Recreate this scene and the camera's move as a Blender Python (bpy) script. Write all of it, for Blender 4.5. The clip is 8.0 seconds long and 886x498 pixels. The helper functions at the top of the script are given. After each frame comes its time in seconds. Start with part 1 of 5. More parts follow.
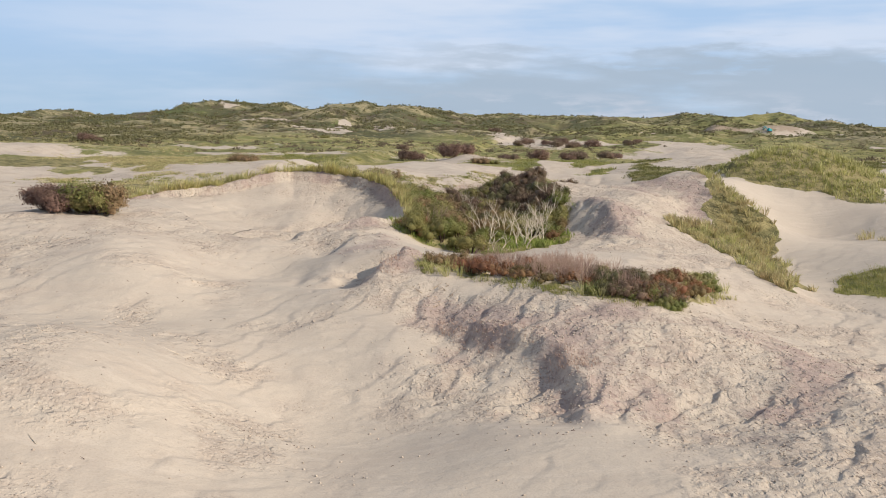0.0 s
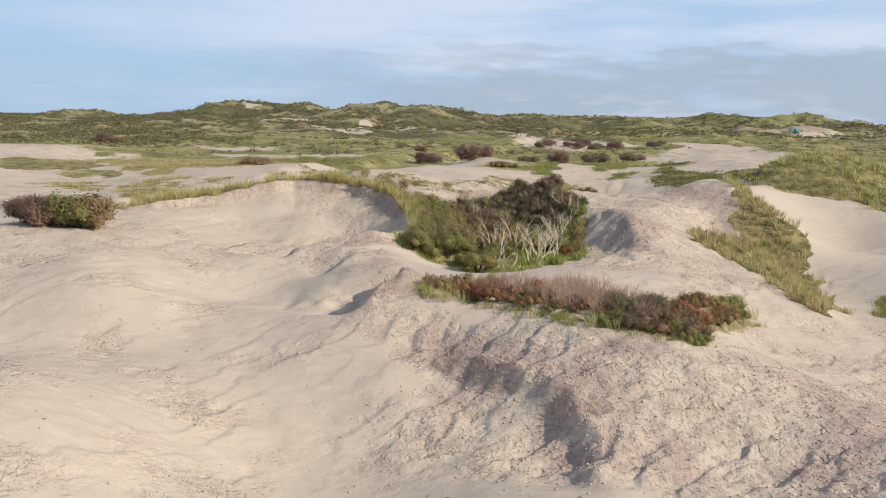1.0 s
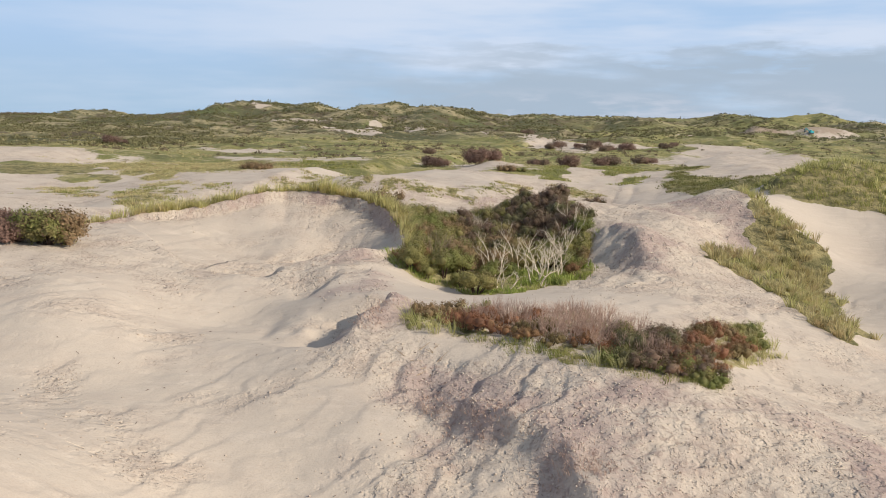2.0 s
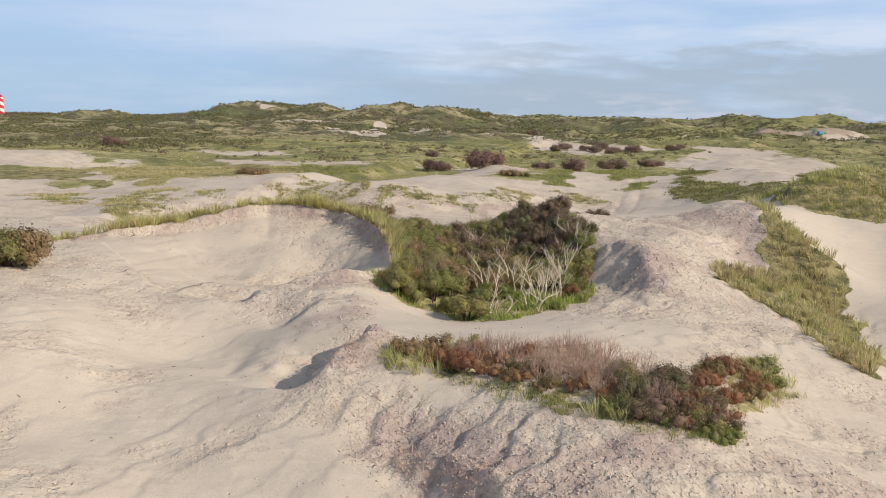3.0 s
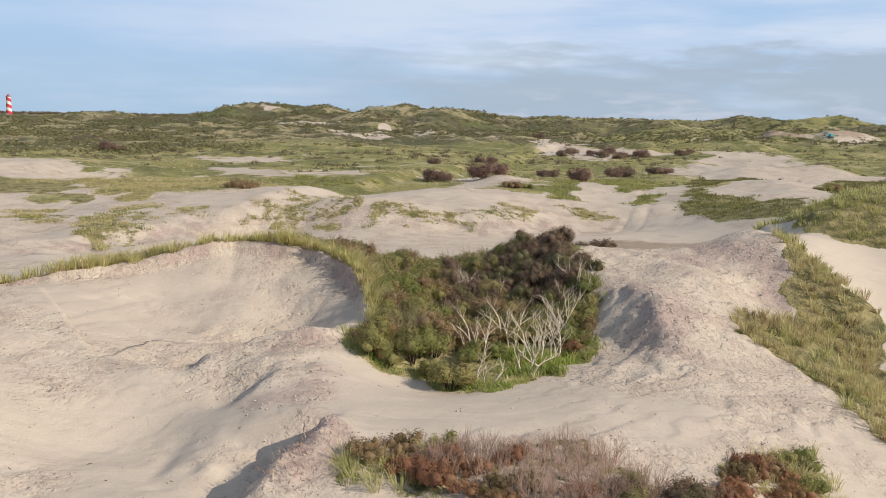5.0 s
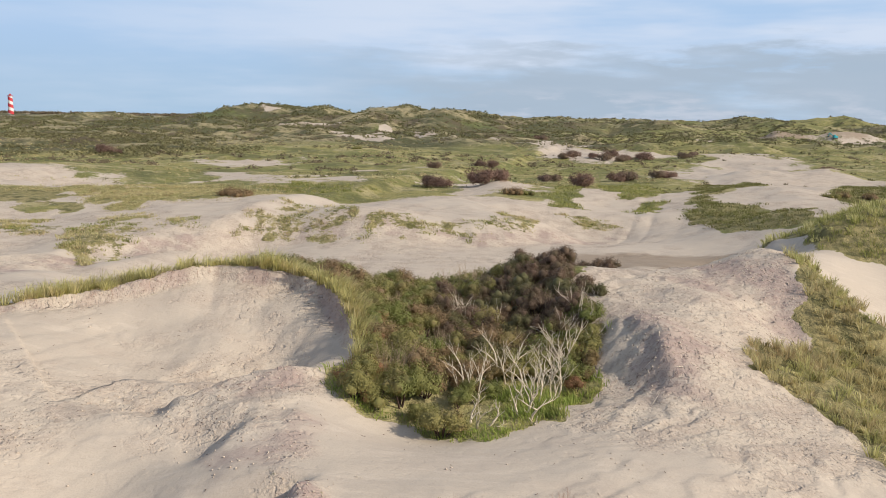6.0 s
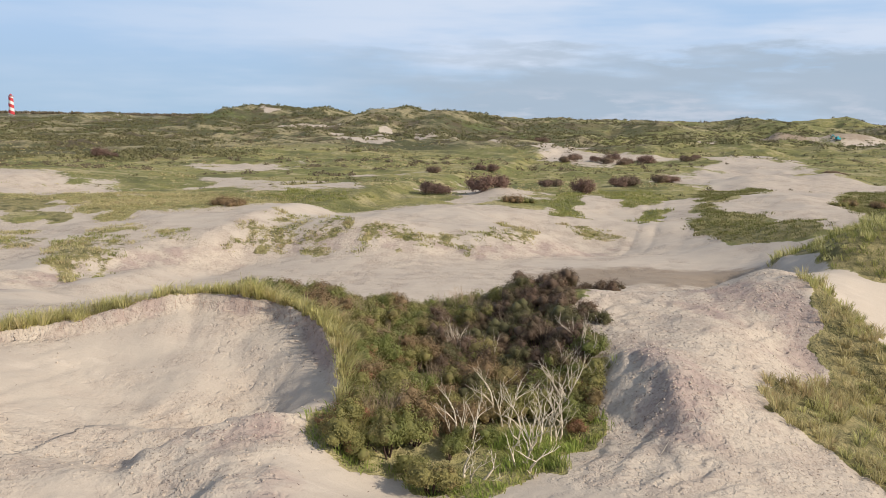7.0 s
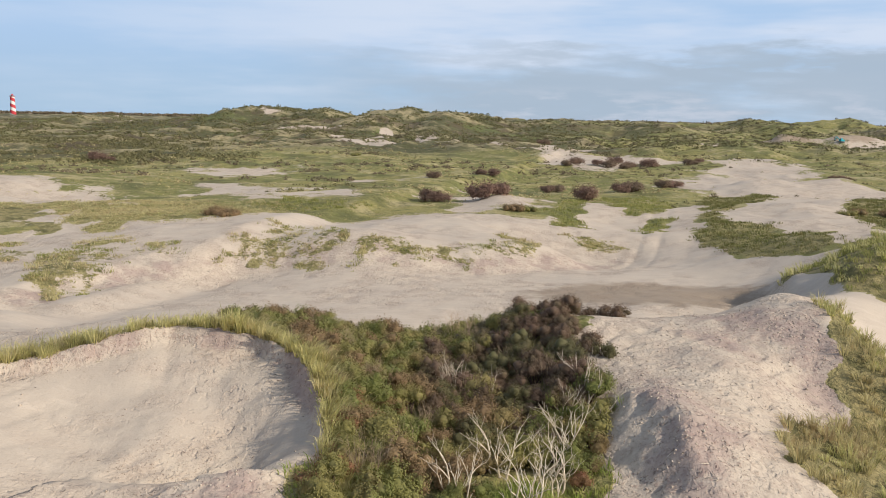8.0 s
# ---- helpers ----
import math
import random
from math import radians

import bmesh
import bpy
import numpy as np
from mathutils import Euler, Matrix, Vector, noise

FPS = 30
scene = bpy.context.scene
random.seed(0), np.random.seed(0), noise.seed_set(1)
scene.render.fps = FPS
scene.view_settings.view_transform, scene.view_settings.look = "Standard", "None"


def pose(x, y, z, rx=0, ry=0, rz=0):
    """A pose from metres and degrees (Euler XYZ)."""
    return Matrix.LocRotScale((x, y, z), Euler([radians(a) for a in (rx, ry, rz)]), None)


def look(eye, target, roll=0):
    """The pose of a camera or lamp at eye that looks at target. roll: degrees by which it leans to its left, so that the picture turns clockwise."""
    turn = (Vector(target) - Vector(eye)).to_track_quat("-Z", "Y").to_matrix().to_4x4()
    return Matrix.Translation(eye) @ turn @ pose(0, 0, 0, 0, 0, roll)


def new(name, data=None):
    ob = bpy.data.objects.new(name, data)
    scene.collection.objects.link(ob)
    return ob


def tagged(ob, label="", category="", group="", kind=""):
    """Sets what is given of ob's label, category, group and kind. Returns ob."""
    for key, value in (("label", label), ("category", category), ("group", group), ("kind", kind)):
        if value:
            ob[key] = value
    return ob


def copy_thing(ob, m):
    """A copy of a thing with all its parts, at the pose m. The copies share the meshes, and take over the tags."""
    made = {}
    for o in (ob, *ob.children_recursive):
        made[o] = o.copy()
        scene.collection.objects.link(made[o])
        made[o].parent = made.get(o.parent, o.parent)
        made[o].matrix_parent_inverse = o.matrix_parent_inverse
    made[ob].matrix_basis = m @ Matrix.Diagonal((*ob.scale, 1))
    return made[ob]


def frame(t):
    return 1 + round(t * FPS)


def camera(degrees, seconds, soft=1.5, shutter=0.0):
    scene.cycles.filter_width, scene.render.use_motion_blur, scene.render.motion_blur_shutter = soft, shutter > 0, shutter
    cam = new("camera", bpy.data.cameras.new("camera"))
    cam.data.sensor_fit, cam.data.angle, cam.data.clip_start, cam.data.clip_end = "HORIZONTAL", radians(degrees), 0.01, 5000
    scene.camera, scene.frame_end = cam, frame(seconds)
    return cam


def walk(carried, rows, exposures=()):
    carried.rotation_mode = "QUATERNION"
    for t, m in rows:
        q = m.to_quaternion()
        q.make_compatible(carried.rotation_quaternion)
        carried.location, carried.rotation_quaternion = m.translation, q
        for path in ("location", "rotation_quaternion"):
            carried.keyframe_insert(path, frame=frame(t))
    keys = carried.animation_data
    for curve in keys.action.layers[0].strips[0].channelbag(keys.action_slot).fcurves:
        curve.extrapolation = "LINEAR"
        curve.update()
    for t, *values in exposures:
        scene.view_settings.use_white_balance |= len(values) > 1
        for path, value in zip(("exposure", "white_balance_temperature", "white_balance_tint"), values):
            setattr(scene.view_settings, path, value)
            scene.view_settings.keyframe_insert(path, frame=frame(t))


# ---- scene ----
cam = camera(54.0, 8.0, soft=0.7)
METRES, EYE, TILT, LEAN, TURN = 20.0, 7.0, -8.7, -0.65, 0.0
ROWS = [
    (0.0, 0.0, 0.0, 0.0, -0.0, 0.0, 0.0),
    (0.5, 0.017, 0.0625, 0.0175, 0.85, -0.02, -0.16),
    (1.0, 0.0343, 0.129, 0.0373, 1.48, -0.04, -0.28),
    (1.5, 0.0487, 0.1891, 0.0559, 1.92, -0.05, -0.37),
    (3.0, 0.0895, 0.3735, 0.1167, 2.66, -0.08, -0.54),
    (3.5, 0.0991, 0.4289, 0.1376, 2.83, -0.1, -0.58),
    (4.0, 0.1077, 0.4876, 0.1609, 2.98, -0.13, -0.63),
    (4.5, 0.115, 0.541, 0.1832, 3.06, -0.12, -0.65),
    (6.0, 0.1319, 0.704, 0.2583, 3.26, -0.17, -0.69),
    (6.5, 0.1356, 0.7544, 0.2824, 3.3, -0.18, -0.69),
    (7.0, 0.1392, 0.809, 0.309, 3.33, -0.18, -0.71),
    (7.5, 0.1422, 0.8598, 0.3343, 3.35, -0.18, -0.72),
    (8.0, 0.1455, 0.9157, 0.3619, 3.44, -0.19, -0.75),
]
walk(cam, [(t, pose(0, 0, EYE, TILT, LEAN, TURN) @ pose(METRES * x, METRES * y, METRES * z, 90 + pitch, roll, yaw)) for t, x, y, z, yaw, pitch, roll in ROWS])

# ---- sky, sun ----
world = bpy.data.worlds.new("world")
scene.world = world
world.use_nodes = True
wn, wl = world.node_tree.nodes, world.node_tree.links
wn.clear()
SUN_EL, SUN_AZ = 31.5, 112.0      # degrees: height, and turn from straight ahead towards the right
sky = wn.new("ShaderNodeTexSky")
sky.sky_type, sky.sun_disc = "NISHITA", False
sky.sun_elevation, sky.sun_rotation = radians(SUN_EL), radians(SUN_AZ)
sky.air_density, sky.dust_density, sky.ozone_density = 1.0, 0.4, 2.0
SKY = 0.11


def wnode(kind, *ins, operation="", interpolation_type=""):
    n = wn.new(kind)
    if operation:
        n.operation = operation
    if interpolation_type:
        n.interpolation_type = interpolation_type
    for i, v in enumerate(ins):
        if isinstance(v, bpy.types.NodeSocket):
            wl.new(v, n.inputs[i])
        elif v is not None:
            n.inputs[i].default_value = v
    return n


def wmath(op, a, b=0.0):
    return wnode("ShaderNodeMath", a, b, operation=op).outputs[0]


def wstep(v, lo, hi):
    return wnode("ShaderNodeMapRange", v, lo, hi, 0.0, 1.0, interpolation_type="SMOOTHSTEP").outputs[0]


def wmix(f, a, b):
    n = wn.new("ShaderNodeMix")
    n.data_type = "RGBA"
    for k, v in ((0, f), (6, a), (7, b)):
        if isinstance(v, bpy.types.NodeSocket):
            wl.new(v, n.inputs[k])
        else:
            n.inputs[k].default_value = v
    return n.outputs[2]


# a thin veil of cloud over a pale sky, and a grey bank low over the land ahead
way_in = wn.new("ShaderNodeTexCoord")
part_xyz = wn.new("ShaderNodeSeparateXYZ")
wl.new(way_in.outputs["Generated"], part_xyz.inputs[0])
flat = wn.new("ShaderNodeCombineXYZ")
for k, f in ((0, 1.0), (1, 1.0), (2, 5.0)):
    wl.new(wmath("MULTIPLY", part_xyz.outputs[k], f), flat.inputs[k])
streak = wn.new("ShaderNodeCombineXYZ")
for k, f in ((0, 1.0), (1, 1.0), (2, 7.0)):
    wl.new(wmath("MULTIPLY", part_xyz.outputs[k], f), streak.inputs[k])


def cloud(vec, scale, detail, rough=0.55):
    n = wn.new("ShaderNodeTexNoise")
    n.inputs["Scale"].default_value, n.inputs["Detail"].default_value, n.inputs["Roughness"].default_value = scale, detail, rough
    wl.new(vec.outputs[0], n.inputs["Vector"])
    return n.outputs[0]


puffs, wisps, broad = cloud(flat, 9.0, 7.0), cloud(streak, 3.4, 4.0), cloud(flat, 2.6, 3.0)
up = part_xyz.outputs[2]
clear = wnode("ShaderNodeVectorMath", sky.outputs[0], (SKY, SKY, SKY), operation="MULTIPLY").outputs[0]
low_blue = wmix(wstep(up, 0.0, 0.10), (0.40, 0.56, 0.74, 1), (0.43, 0.60, 0.84, 1))
sky_col = wmix(wstep(up, 0.55, 0.10), clear, low_blue)
veil = wmath("MULTIPLY", wstep(part_xyz.outputs[0], -0.75, 0.0), wmath("MULTIPLY", wstep(wmath("ADD", wisps, wmath("MULTIPLY", up, 1.2)), 0.42, 0.78), wstep(up, 0.9, 0.2)))
sky_col = wmix(wmath("MULTIPLY", veil, 0.8), sky_col, (0.70, 0.77, 0.90, 1))
sky_col = wmix(wmath("MULTIPLY", wstep(up, 0.18, 0.5), 0.25), sky_col, (0.80, 0.84, 0.90, 1))
edge = wmath("ADD", up, wmath("MULTIPLY", wmath("SUBTRACT", puffs, 0.5), 0.11))
bank = wmath("MULTIPLY", wstep(edge, 0.078, 0.058), wstep(part_xyz.outputs[0], -0.30, 0.02))
bank = wmath("MULTIPLY", bank, wstep(wmath("ADD", broad, wmath("MULTIPLY", puffs, 0.6)), 0.56, 0.80))
sky_col = wmix(wmath("MULTIPLY", bank, 0.9), sky_col, (0.41, 0.50, 0.61, 1))
glow = wmath("MULTIPLY", wmath("MULTIPLY", wstep(up, 0.035, 0.012), wstep(puffs, 0.48, 0.62)), wstep(part_xyz.outputs[0], -0.12, 0.05))
sky_col = wmix(wmath("MULTIPLY", glow, 0.6), sky_col, (0.62, 0.66, 0.76, 1))
back = wn.new("ShaderNodeBackground")
wout = wn.new("ShaderNodeOutputWorld")
wl.new(sky_col, back.inputs[0])
wl.new(back.outputs[0], wout.inputs[0])
sun = new("sun", bpy.data.lights.new("sun", "SUN"))
sun.data.energy, sun.data.angle, sun.data.color = 4.35, radians(0.6), (1.0, 0.89, 0.74)
_a, _e = radians(SUN_AZ), radians(SUN_EL)
sun.matrix_world = look((math.sin(_a) * math.cos(_e) * 50, math.cos(_a) * math.cos(_e) * 50, math.sin(_e) * 50), (0, 0, 0))


# == land ==
def smooth(a, b, v):
    q = np.clip((v - a) / (b - a), 0, 1)
    return q * q * (3 - 2 * q)
def along(x, y, line):
    """Signed distance from a line in plan (plus: to its left), and the way along it from 0 to 1."""
    best = np.full(np.shape(x), 1e9); side = np.zeros_like(best); way = np.zeros_like(best)
    p = np.array(line, float); seg = np.hypot(*np.diff(p, axis=0).T); run = np.concatenate([[0], np.cumsum(seg)])
    for i in range(len(p) - 1):
        d = p[i + 1] - p[i]
        q = np.clip(((x - p[i, 0]) * d[0] + (y - p[i, 1]) * d[1]) / seg[i] ** 2, 0, 1)
        dx, dy = x - p[i, 0] - q * d[0], y - p[i, 1] - q * d[1]
        r = np.hypot(dx, dy); near = r < best
        best = np.where(near, r, best)
        side = np.where(near, np.sign(d[0] * dy - d[1] * dx), side)
        way = np.where(near, (run[i] + q * seg[i]) / run[-1], way)
    return best * side, way, best
def lattice(ix, iy, seed):
    v = np.sin(ix * 127.1 + iy * 311.7 + seed * 74.7) * 43758.5453
    return v - np.floor(v)


def grain(x, y, size, seed=0):
    """Smooth value noise from -1 to 1, one lump about size metres wide."""
    u, v = x / size, y / size
    iu, iv = np.floor(u), np.floor(v)
    fu, fv = u - iu, v - iv
    fu, fv = fu * fu * (3 - 2 * fu), fv * fv * (3 - 2 * fv)
    a = lattice(iu, iv, seed) * (1 - fu) + lattice(iu + 1, iv, seed) * fu
    b = lattice(iu, iv + 1, seed) * (1 - fu) + lattice(iu + 1, iv + 1, seed) * fu
    return 2 * (a * (1 - fv) + b * fv) - 1


def scarp(x, y, line, drop, wide, back, ends=0.15, ragged=0.25, tail=None):
    """A sand edge: the ground falls on the line's left side by drop within wide metres and comes back over back metres; its lip is sharp."""
    out = np.zeros(np.shape(x))
    p, pad = np.array(line), 3 * back + 2
    close = (x > p[:, 0].min() - pad) & (x < p[:, 0].max() + pad) & (y > p[:, 1].min() - pad) & (y < p[:, 1].max() + pad)
    u, v = x[close], y[close]
    if u.size:
        d, way, r = along(u, v, line)
        d = d + ragged * (grain(u, v, 1.1, 21) + 0.6 * grain(u, v, 0.45, 22))
        fade = smooth(0, ends, way) * smooth(0, tail or ends, 1 - way)
        fall = smooth(-0.1 * wide, wide, d) * np.exp(-(np.maximum(d - wide, 0) / back) ** 2)
        lip = 0.2 * np.exp(-(d / (0.6 * wide)) ** 2)
        reach = 1 - smooth(2.2 * back, 3 * back, r)
        out[close] = drop * fade * reach * (lip - fall)
    return out


# the rim of the large blow-out, from beside the thicket round its back
BLOWOUT = [(-1.6, 40.8), (-2.1, 43.9), (-3.4, 46.4), (-5.3, 48.0), (-8.3, 48.3), (-11.8, 46.4), (-15.2, 44.6), (-17.5, 41.8)]
# the foot of the sand bank past the track
FOOT = [(-24.0, 58.0), (-23.5, 67.0), (-21.7, 73.0), (-18.7, 78.0), (-12.8, 82.0), (-4.4, 82.7), (1.9, 82.5), (6.6, 85.2), (10.9, 89.0), (14.0, 93.0)]
# the edge of the right-hand dune, above its slip face
SLIP = [(14.6, 33.0), (14.4, 37.0), (14.4, 41.0), (14.8, 46.0), (15.6, 50.5), (16.6, 54.5), (18.0, 60.0)]


def crisp(x, y):
    z = scarp(x, y, BLOWOUT, 1.3, 2.7, 4.5, 0.08, 0.05, 0.45)
    z = z + scarp(x, y, [(3.6, 18.5), (3.75, 21.4), (2.9, 23.4), (1.4, 25.4), (0.2, 27.0)], 0.38, 0.75, 1.3, 0.25, 0.32)          # front ledge
    z = z + scarp(x, y, [(-2.4, 28.4), (-1.7, 30.2), (-1.4, 31.7), (-1.1, 33.6)], 1.05, 0.9, 2.2, 0.3, 0.3)               # spur beside the near basin
    z = z + scarp(x, y, [(-4.3, 34.2), (-3.8, 35.5), (-3.2, 36.8)], 0.34, 0.9, 1.2, 0.4, 0.15)
    z = z + scarp(x, y, [(-6.3, 36.6), (-6.1, 38.0), (-5.4, 39.1), (-4.3, 39.7), (-3.0, 40.0), (-1.8, 40.4)], 0.5, 0.8, 3.0, 0.25, 0.12)         # front lip of the blow-out
    z = z + scarp(x, y, BLOWOUT, 0.40, 0.35, 1.1, 0.1, 0.07, 0.4)                                                            # undercut rim
    z = z + scarp(x, y, [(9.4, 40.6), (8.8, 43.2), (8.0, 45.8), (7.2, 48.4)], 0.68, 1.9, 2.6, 0.3, 0.35)                   # mound beside the thicket
    z = z + scarp(x, y, [(17.2, 62.4), (19.2, 66.0), (20.3, 70.0), (21.6, 76.0)], 1.0, 1.4, 3.0, 0.2, 0.2)                   # foot of the grassy ridge by the track
    d, way, r = along(x, y, SLIP)
    fall = smooth(-0.2, 2.6, -d) * np.exp(-(np.maximum(-d - 2.6, 0) / 4.5) ** 2)
    return z - 0.8 * smooth(0, 0.12, way) * smooth(0, 0.12, 1 - way) * fall


# swells and hollows of the sand: x, y, reach, height
FRONT_SWELLS = [
    (-9, 18.5, 4, 1.03), (-3, 18.5, 4, -0.66), (6, 20, 2.8, -0.67), (-1.5, 21.5, 4, -0.83),
    (-10.5, 21.5, 2.8, 0.37), (7.5, 21.5, 2, -0.26), (1.5, 21.5, 2, -0.23), (-4.5, 21.5, 2.8, -0.31),
    (6, 26, 4, 0.56), (-6, 26, 4, -0.46), (0, 26, 2, -0.26), (-10.5, 26, 2.8, -0.20),
    (0, 27.5, 2, -0.24), (-10.5, 29, 2, 0.31), (-12, 30.5, 2.8, 0.47), (13.5, 30.5, 4, -0.39),
    (-1.5, 30.5, 2.8, 0.42), (10.5, 30.5, 2, -0.25), (-3, 32, 2, 0.35),
]
NEAR_SWELLS = [
    (-7.5, 33.5, 2.8, -0.42), (-12, 33.5, 2.8, 0.33), (-6, 33.5, 2, -0.24), (7.5, 35, 4, 0.32),
    (15, 35, 2.8, -0.22), (-3, 36.5, 2.8, 0.55), (-7.5, 36.5, 2, 0.20), (0, 38, 2, -0.40),
    (3, 39.5, 4, -0.50), (-3, 41, 2.8, 0.47), (-7.5, 42.5, 2.8, -0.18), (-9, 42.5, 2, -0.26),
] + [
    (9, 44, 2.8, 0.75), (-4.5, 44, 2, -0.35), (1.5, 44, 2.8, -0.20), (-13.5, 44, 2.8, 0.17),
    (-6, 45.5, 4, 0.84), (7.5, 45.5, 2, 0.40), (-3, 45.5, 2, 0.42), (3, 47, 4, -1.09),
    (16.5, 47, 4, -0.39), (-12, 47, 2.8, -0.40), (9, 48.5, 4, 0.29), (15, 48.5, 2, -0.27),
    (12, 50, 2, 0.23), (0, 50, 4, -0.18), (9, 51.5, 2, -0.21),
]
# broad rises under them, and the ground farther off
BROAD_SWELLS = [
    (0.4, 8, 11, -1.11), (20.2, 27.8, 11, -1.90), (3, 30.5, 6, 0.61), (-18.2, 35.3, 6.5, 1.27),
    (-15, 39.5, 6, 0.21), (-18, 41, 6, 0.33), (18, 42.5, 6, -0.68), (-22.1, 47, 6.5, 0.47),
    (-10.4, 47, 6.5, 1.51), (24.7, 50.9, 6.5, -1.09),
]
MIDDLE_SWELLS = [
    (12, 51.5, 2, 0.16), (18, 51.5, 2, 0.21), (18, 51.5, 2.8, 0.61), (10.5, 51.5, 4, 0.24),
    (18, 51.5, 2, 0.44), (15, 52.1, 2.4, -1.51), (14.8, 52.4, 2, 1.20), (6.9, 53.3, 8, 0.23),
    (0.4, 53.6, 4, -0.74), (6, 55.6, 2.4, 0.46), (15, 56, 2.8, 0.10), (17.2, 56, 4, 1.36),
    (24.4, 56, 4, -1.25), (-26, 58.7, 6.5, 0.32), (-2.6, 58.7, 6.5, -1.04), (16, 59.6, 2, 0.75),
] + [
    (-17.6, 60.1, 2.8, -0.58), (19.4, 61.8, 2.8, 1.17), (0, 62, 20, 2.24), (1.3, 62.6, 6.5, -1.24),
    (-22.4, 65.6, 2, -0.55), (13.6, 65.6, 2, -0.73), (18.4, 65.6, 2, -0.66), (22, 65.6, 2, 0.98),
    (5.2, 65.6, 4, -0.53), (24.4, 65.6, 4, 0.87), (-8, 69, 7, -0.85), (27, 69, 7, 3.05),
    (-30, 72, 20, -1.17), (40, 72, 20, 1.24), (-29, 72.5, 7, -1.01),
]
FAR_SWELLS = [
    (4, 74, 12, -1.23), (-27, 74.5, 3, 0.65), (30.5, 76, 7, 1.56), (34, 76, 7, 0.71),
    (-18.5, 79.5, 7, -0.63), (20, 79.5, 7, -0.71), (-6.8, 85.4, 4.5, 0.75), (-44, 86, 12, -0.69),
    (34, 86, 12, 0.75), (-36, 86.5, 7, -0.57), (2.5, 86.5, 7, -0.31), (2.6, 89.9, 3.6, 0.38),
] + [
    (-11.5, 90, 7, 0.71), (30.5, 90, 7, 1.75), (13, 93.5, 7, -1.20), (-1, 100.5, 7, 0.95),
    (-15, 107.5, 7, -0.69), (-39.5, 111, 7, 0.54), (16.5, 111, 7, -1.40), (-51.8, 112.4, 5.5, 0.59),
    (-50, 118, 7, -1.32), (2.5, 121.5, 7, -0.36), (13, 121.5, 7, 0.36), (-40, 122, 20, -1.68),
    (-29, 128.5, 7, -0.97), (20, 128.5, 7, -0.58),
]
SWELLS = FRONT_SWELLS + NEAR_SWELLS + BROAD_SWELLS + MIDDLE_SWELLS + FAR_SWELLS
# far dune hills: x, y, reach across, reach along, height
LEFT_HILLS = [
    (-244, 440, 9, 55, -0.5), (-238, 462, 23, 55, 4.5), (-198, 418, 22, 55, 1.1), (-194, 441, 9, 55, 3.3), (-193, 461, 13, 55, 2.1),
    (-168, 418, 18, 55, 2.8), (-157, 441, 9, 55, 0.4), (-150, 461, 16, 55, 6.7), (-126, 418, 15, 55, 4.7), (-120, 441, 10, 55, 1.9),
    (-105, 461, 19, 55, 11.3), (-83, 418, 13, 55, 4.7), (-79, 442, 9, 55, 1.9), (-76, 461, 12, 55, 4.7), (-55, 418, 16, 55, 7.6),
    (-44, 442, 9, 55, 2.6), (-36, 461, 11, 55, 8.2),
]
RIGHT_HILLS = [
    (-23, 417, 10, 55, 6.2), (-16, 443, 10, 55, 3.1), (-3, 460, 15, 55, 8.2), (14, 582, 15, 55, 7.3), (28, 496, 16, 55, 3.9),
    (47, 532, 22, 55, 5.5), (72, 609, 16, 55, 4.7), (79, 553, 9, 55, 1.6), (86, 490, 20, 55, 6.0), (119, 563, 32, 55, 6.0),
    (151, 607, 16, 55, 5.2), (152, 523, 9, 55, 1.9), (158, 501, 26, 55, 9.0), (204, 590, 37, 55, 9.4), (232, 589, 22, 55, 4.8),
    (217, 500, 15, 55, 5.3),
]
HEAPS = [(126, 402, 9, 7, 5.0), (137, 404, 7, 7, 3.0), (152, 405, 10, 8, 5.2), (164, 408, 8, 8, 3.6)]
KNOLLS = [(-28, 125, 8, 14, 0.9), (-60, 135, 14, 22, 1.2), (3.5, 124, 3.2, 7, 1.0), (-9, 159, 4, 6, 0.7), (36, 116, 6, 11, 1.0), (52, 170, 9, 8, 1.3), (64, 176, 7, 7, 1.1), (44, 160, 5, 7, 0.8), (62, 235, 9, 14, 1.4), (-50, 193, 7, 7, 0.6), (25, 290, 12, 40, 0.8), (-22, 312, 18, 9, 0.8)]
HILLS = LEFT_HILLS + RIGHT_HILLS + HEAPS + KNOLLS


def hummocks(x, y):
    """The knobbly tops and hollows of the far dune hills."""
    w = x + 6 * grain(x, y, 19, 8)
    return 1.0 * grain(x, y, 50, 5) + 2.4 * (0.5 - np.abs(grain(w, y, 27, 6))) + 1.5 * (0.5 - np.abs(grain(w, y, 12, 7))) + 0.5 * grain(x, y, 5, 9)


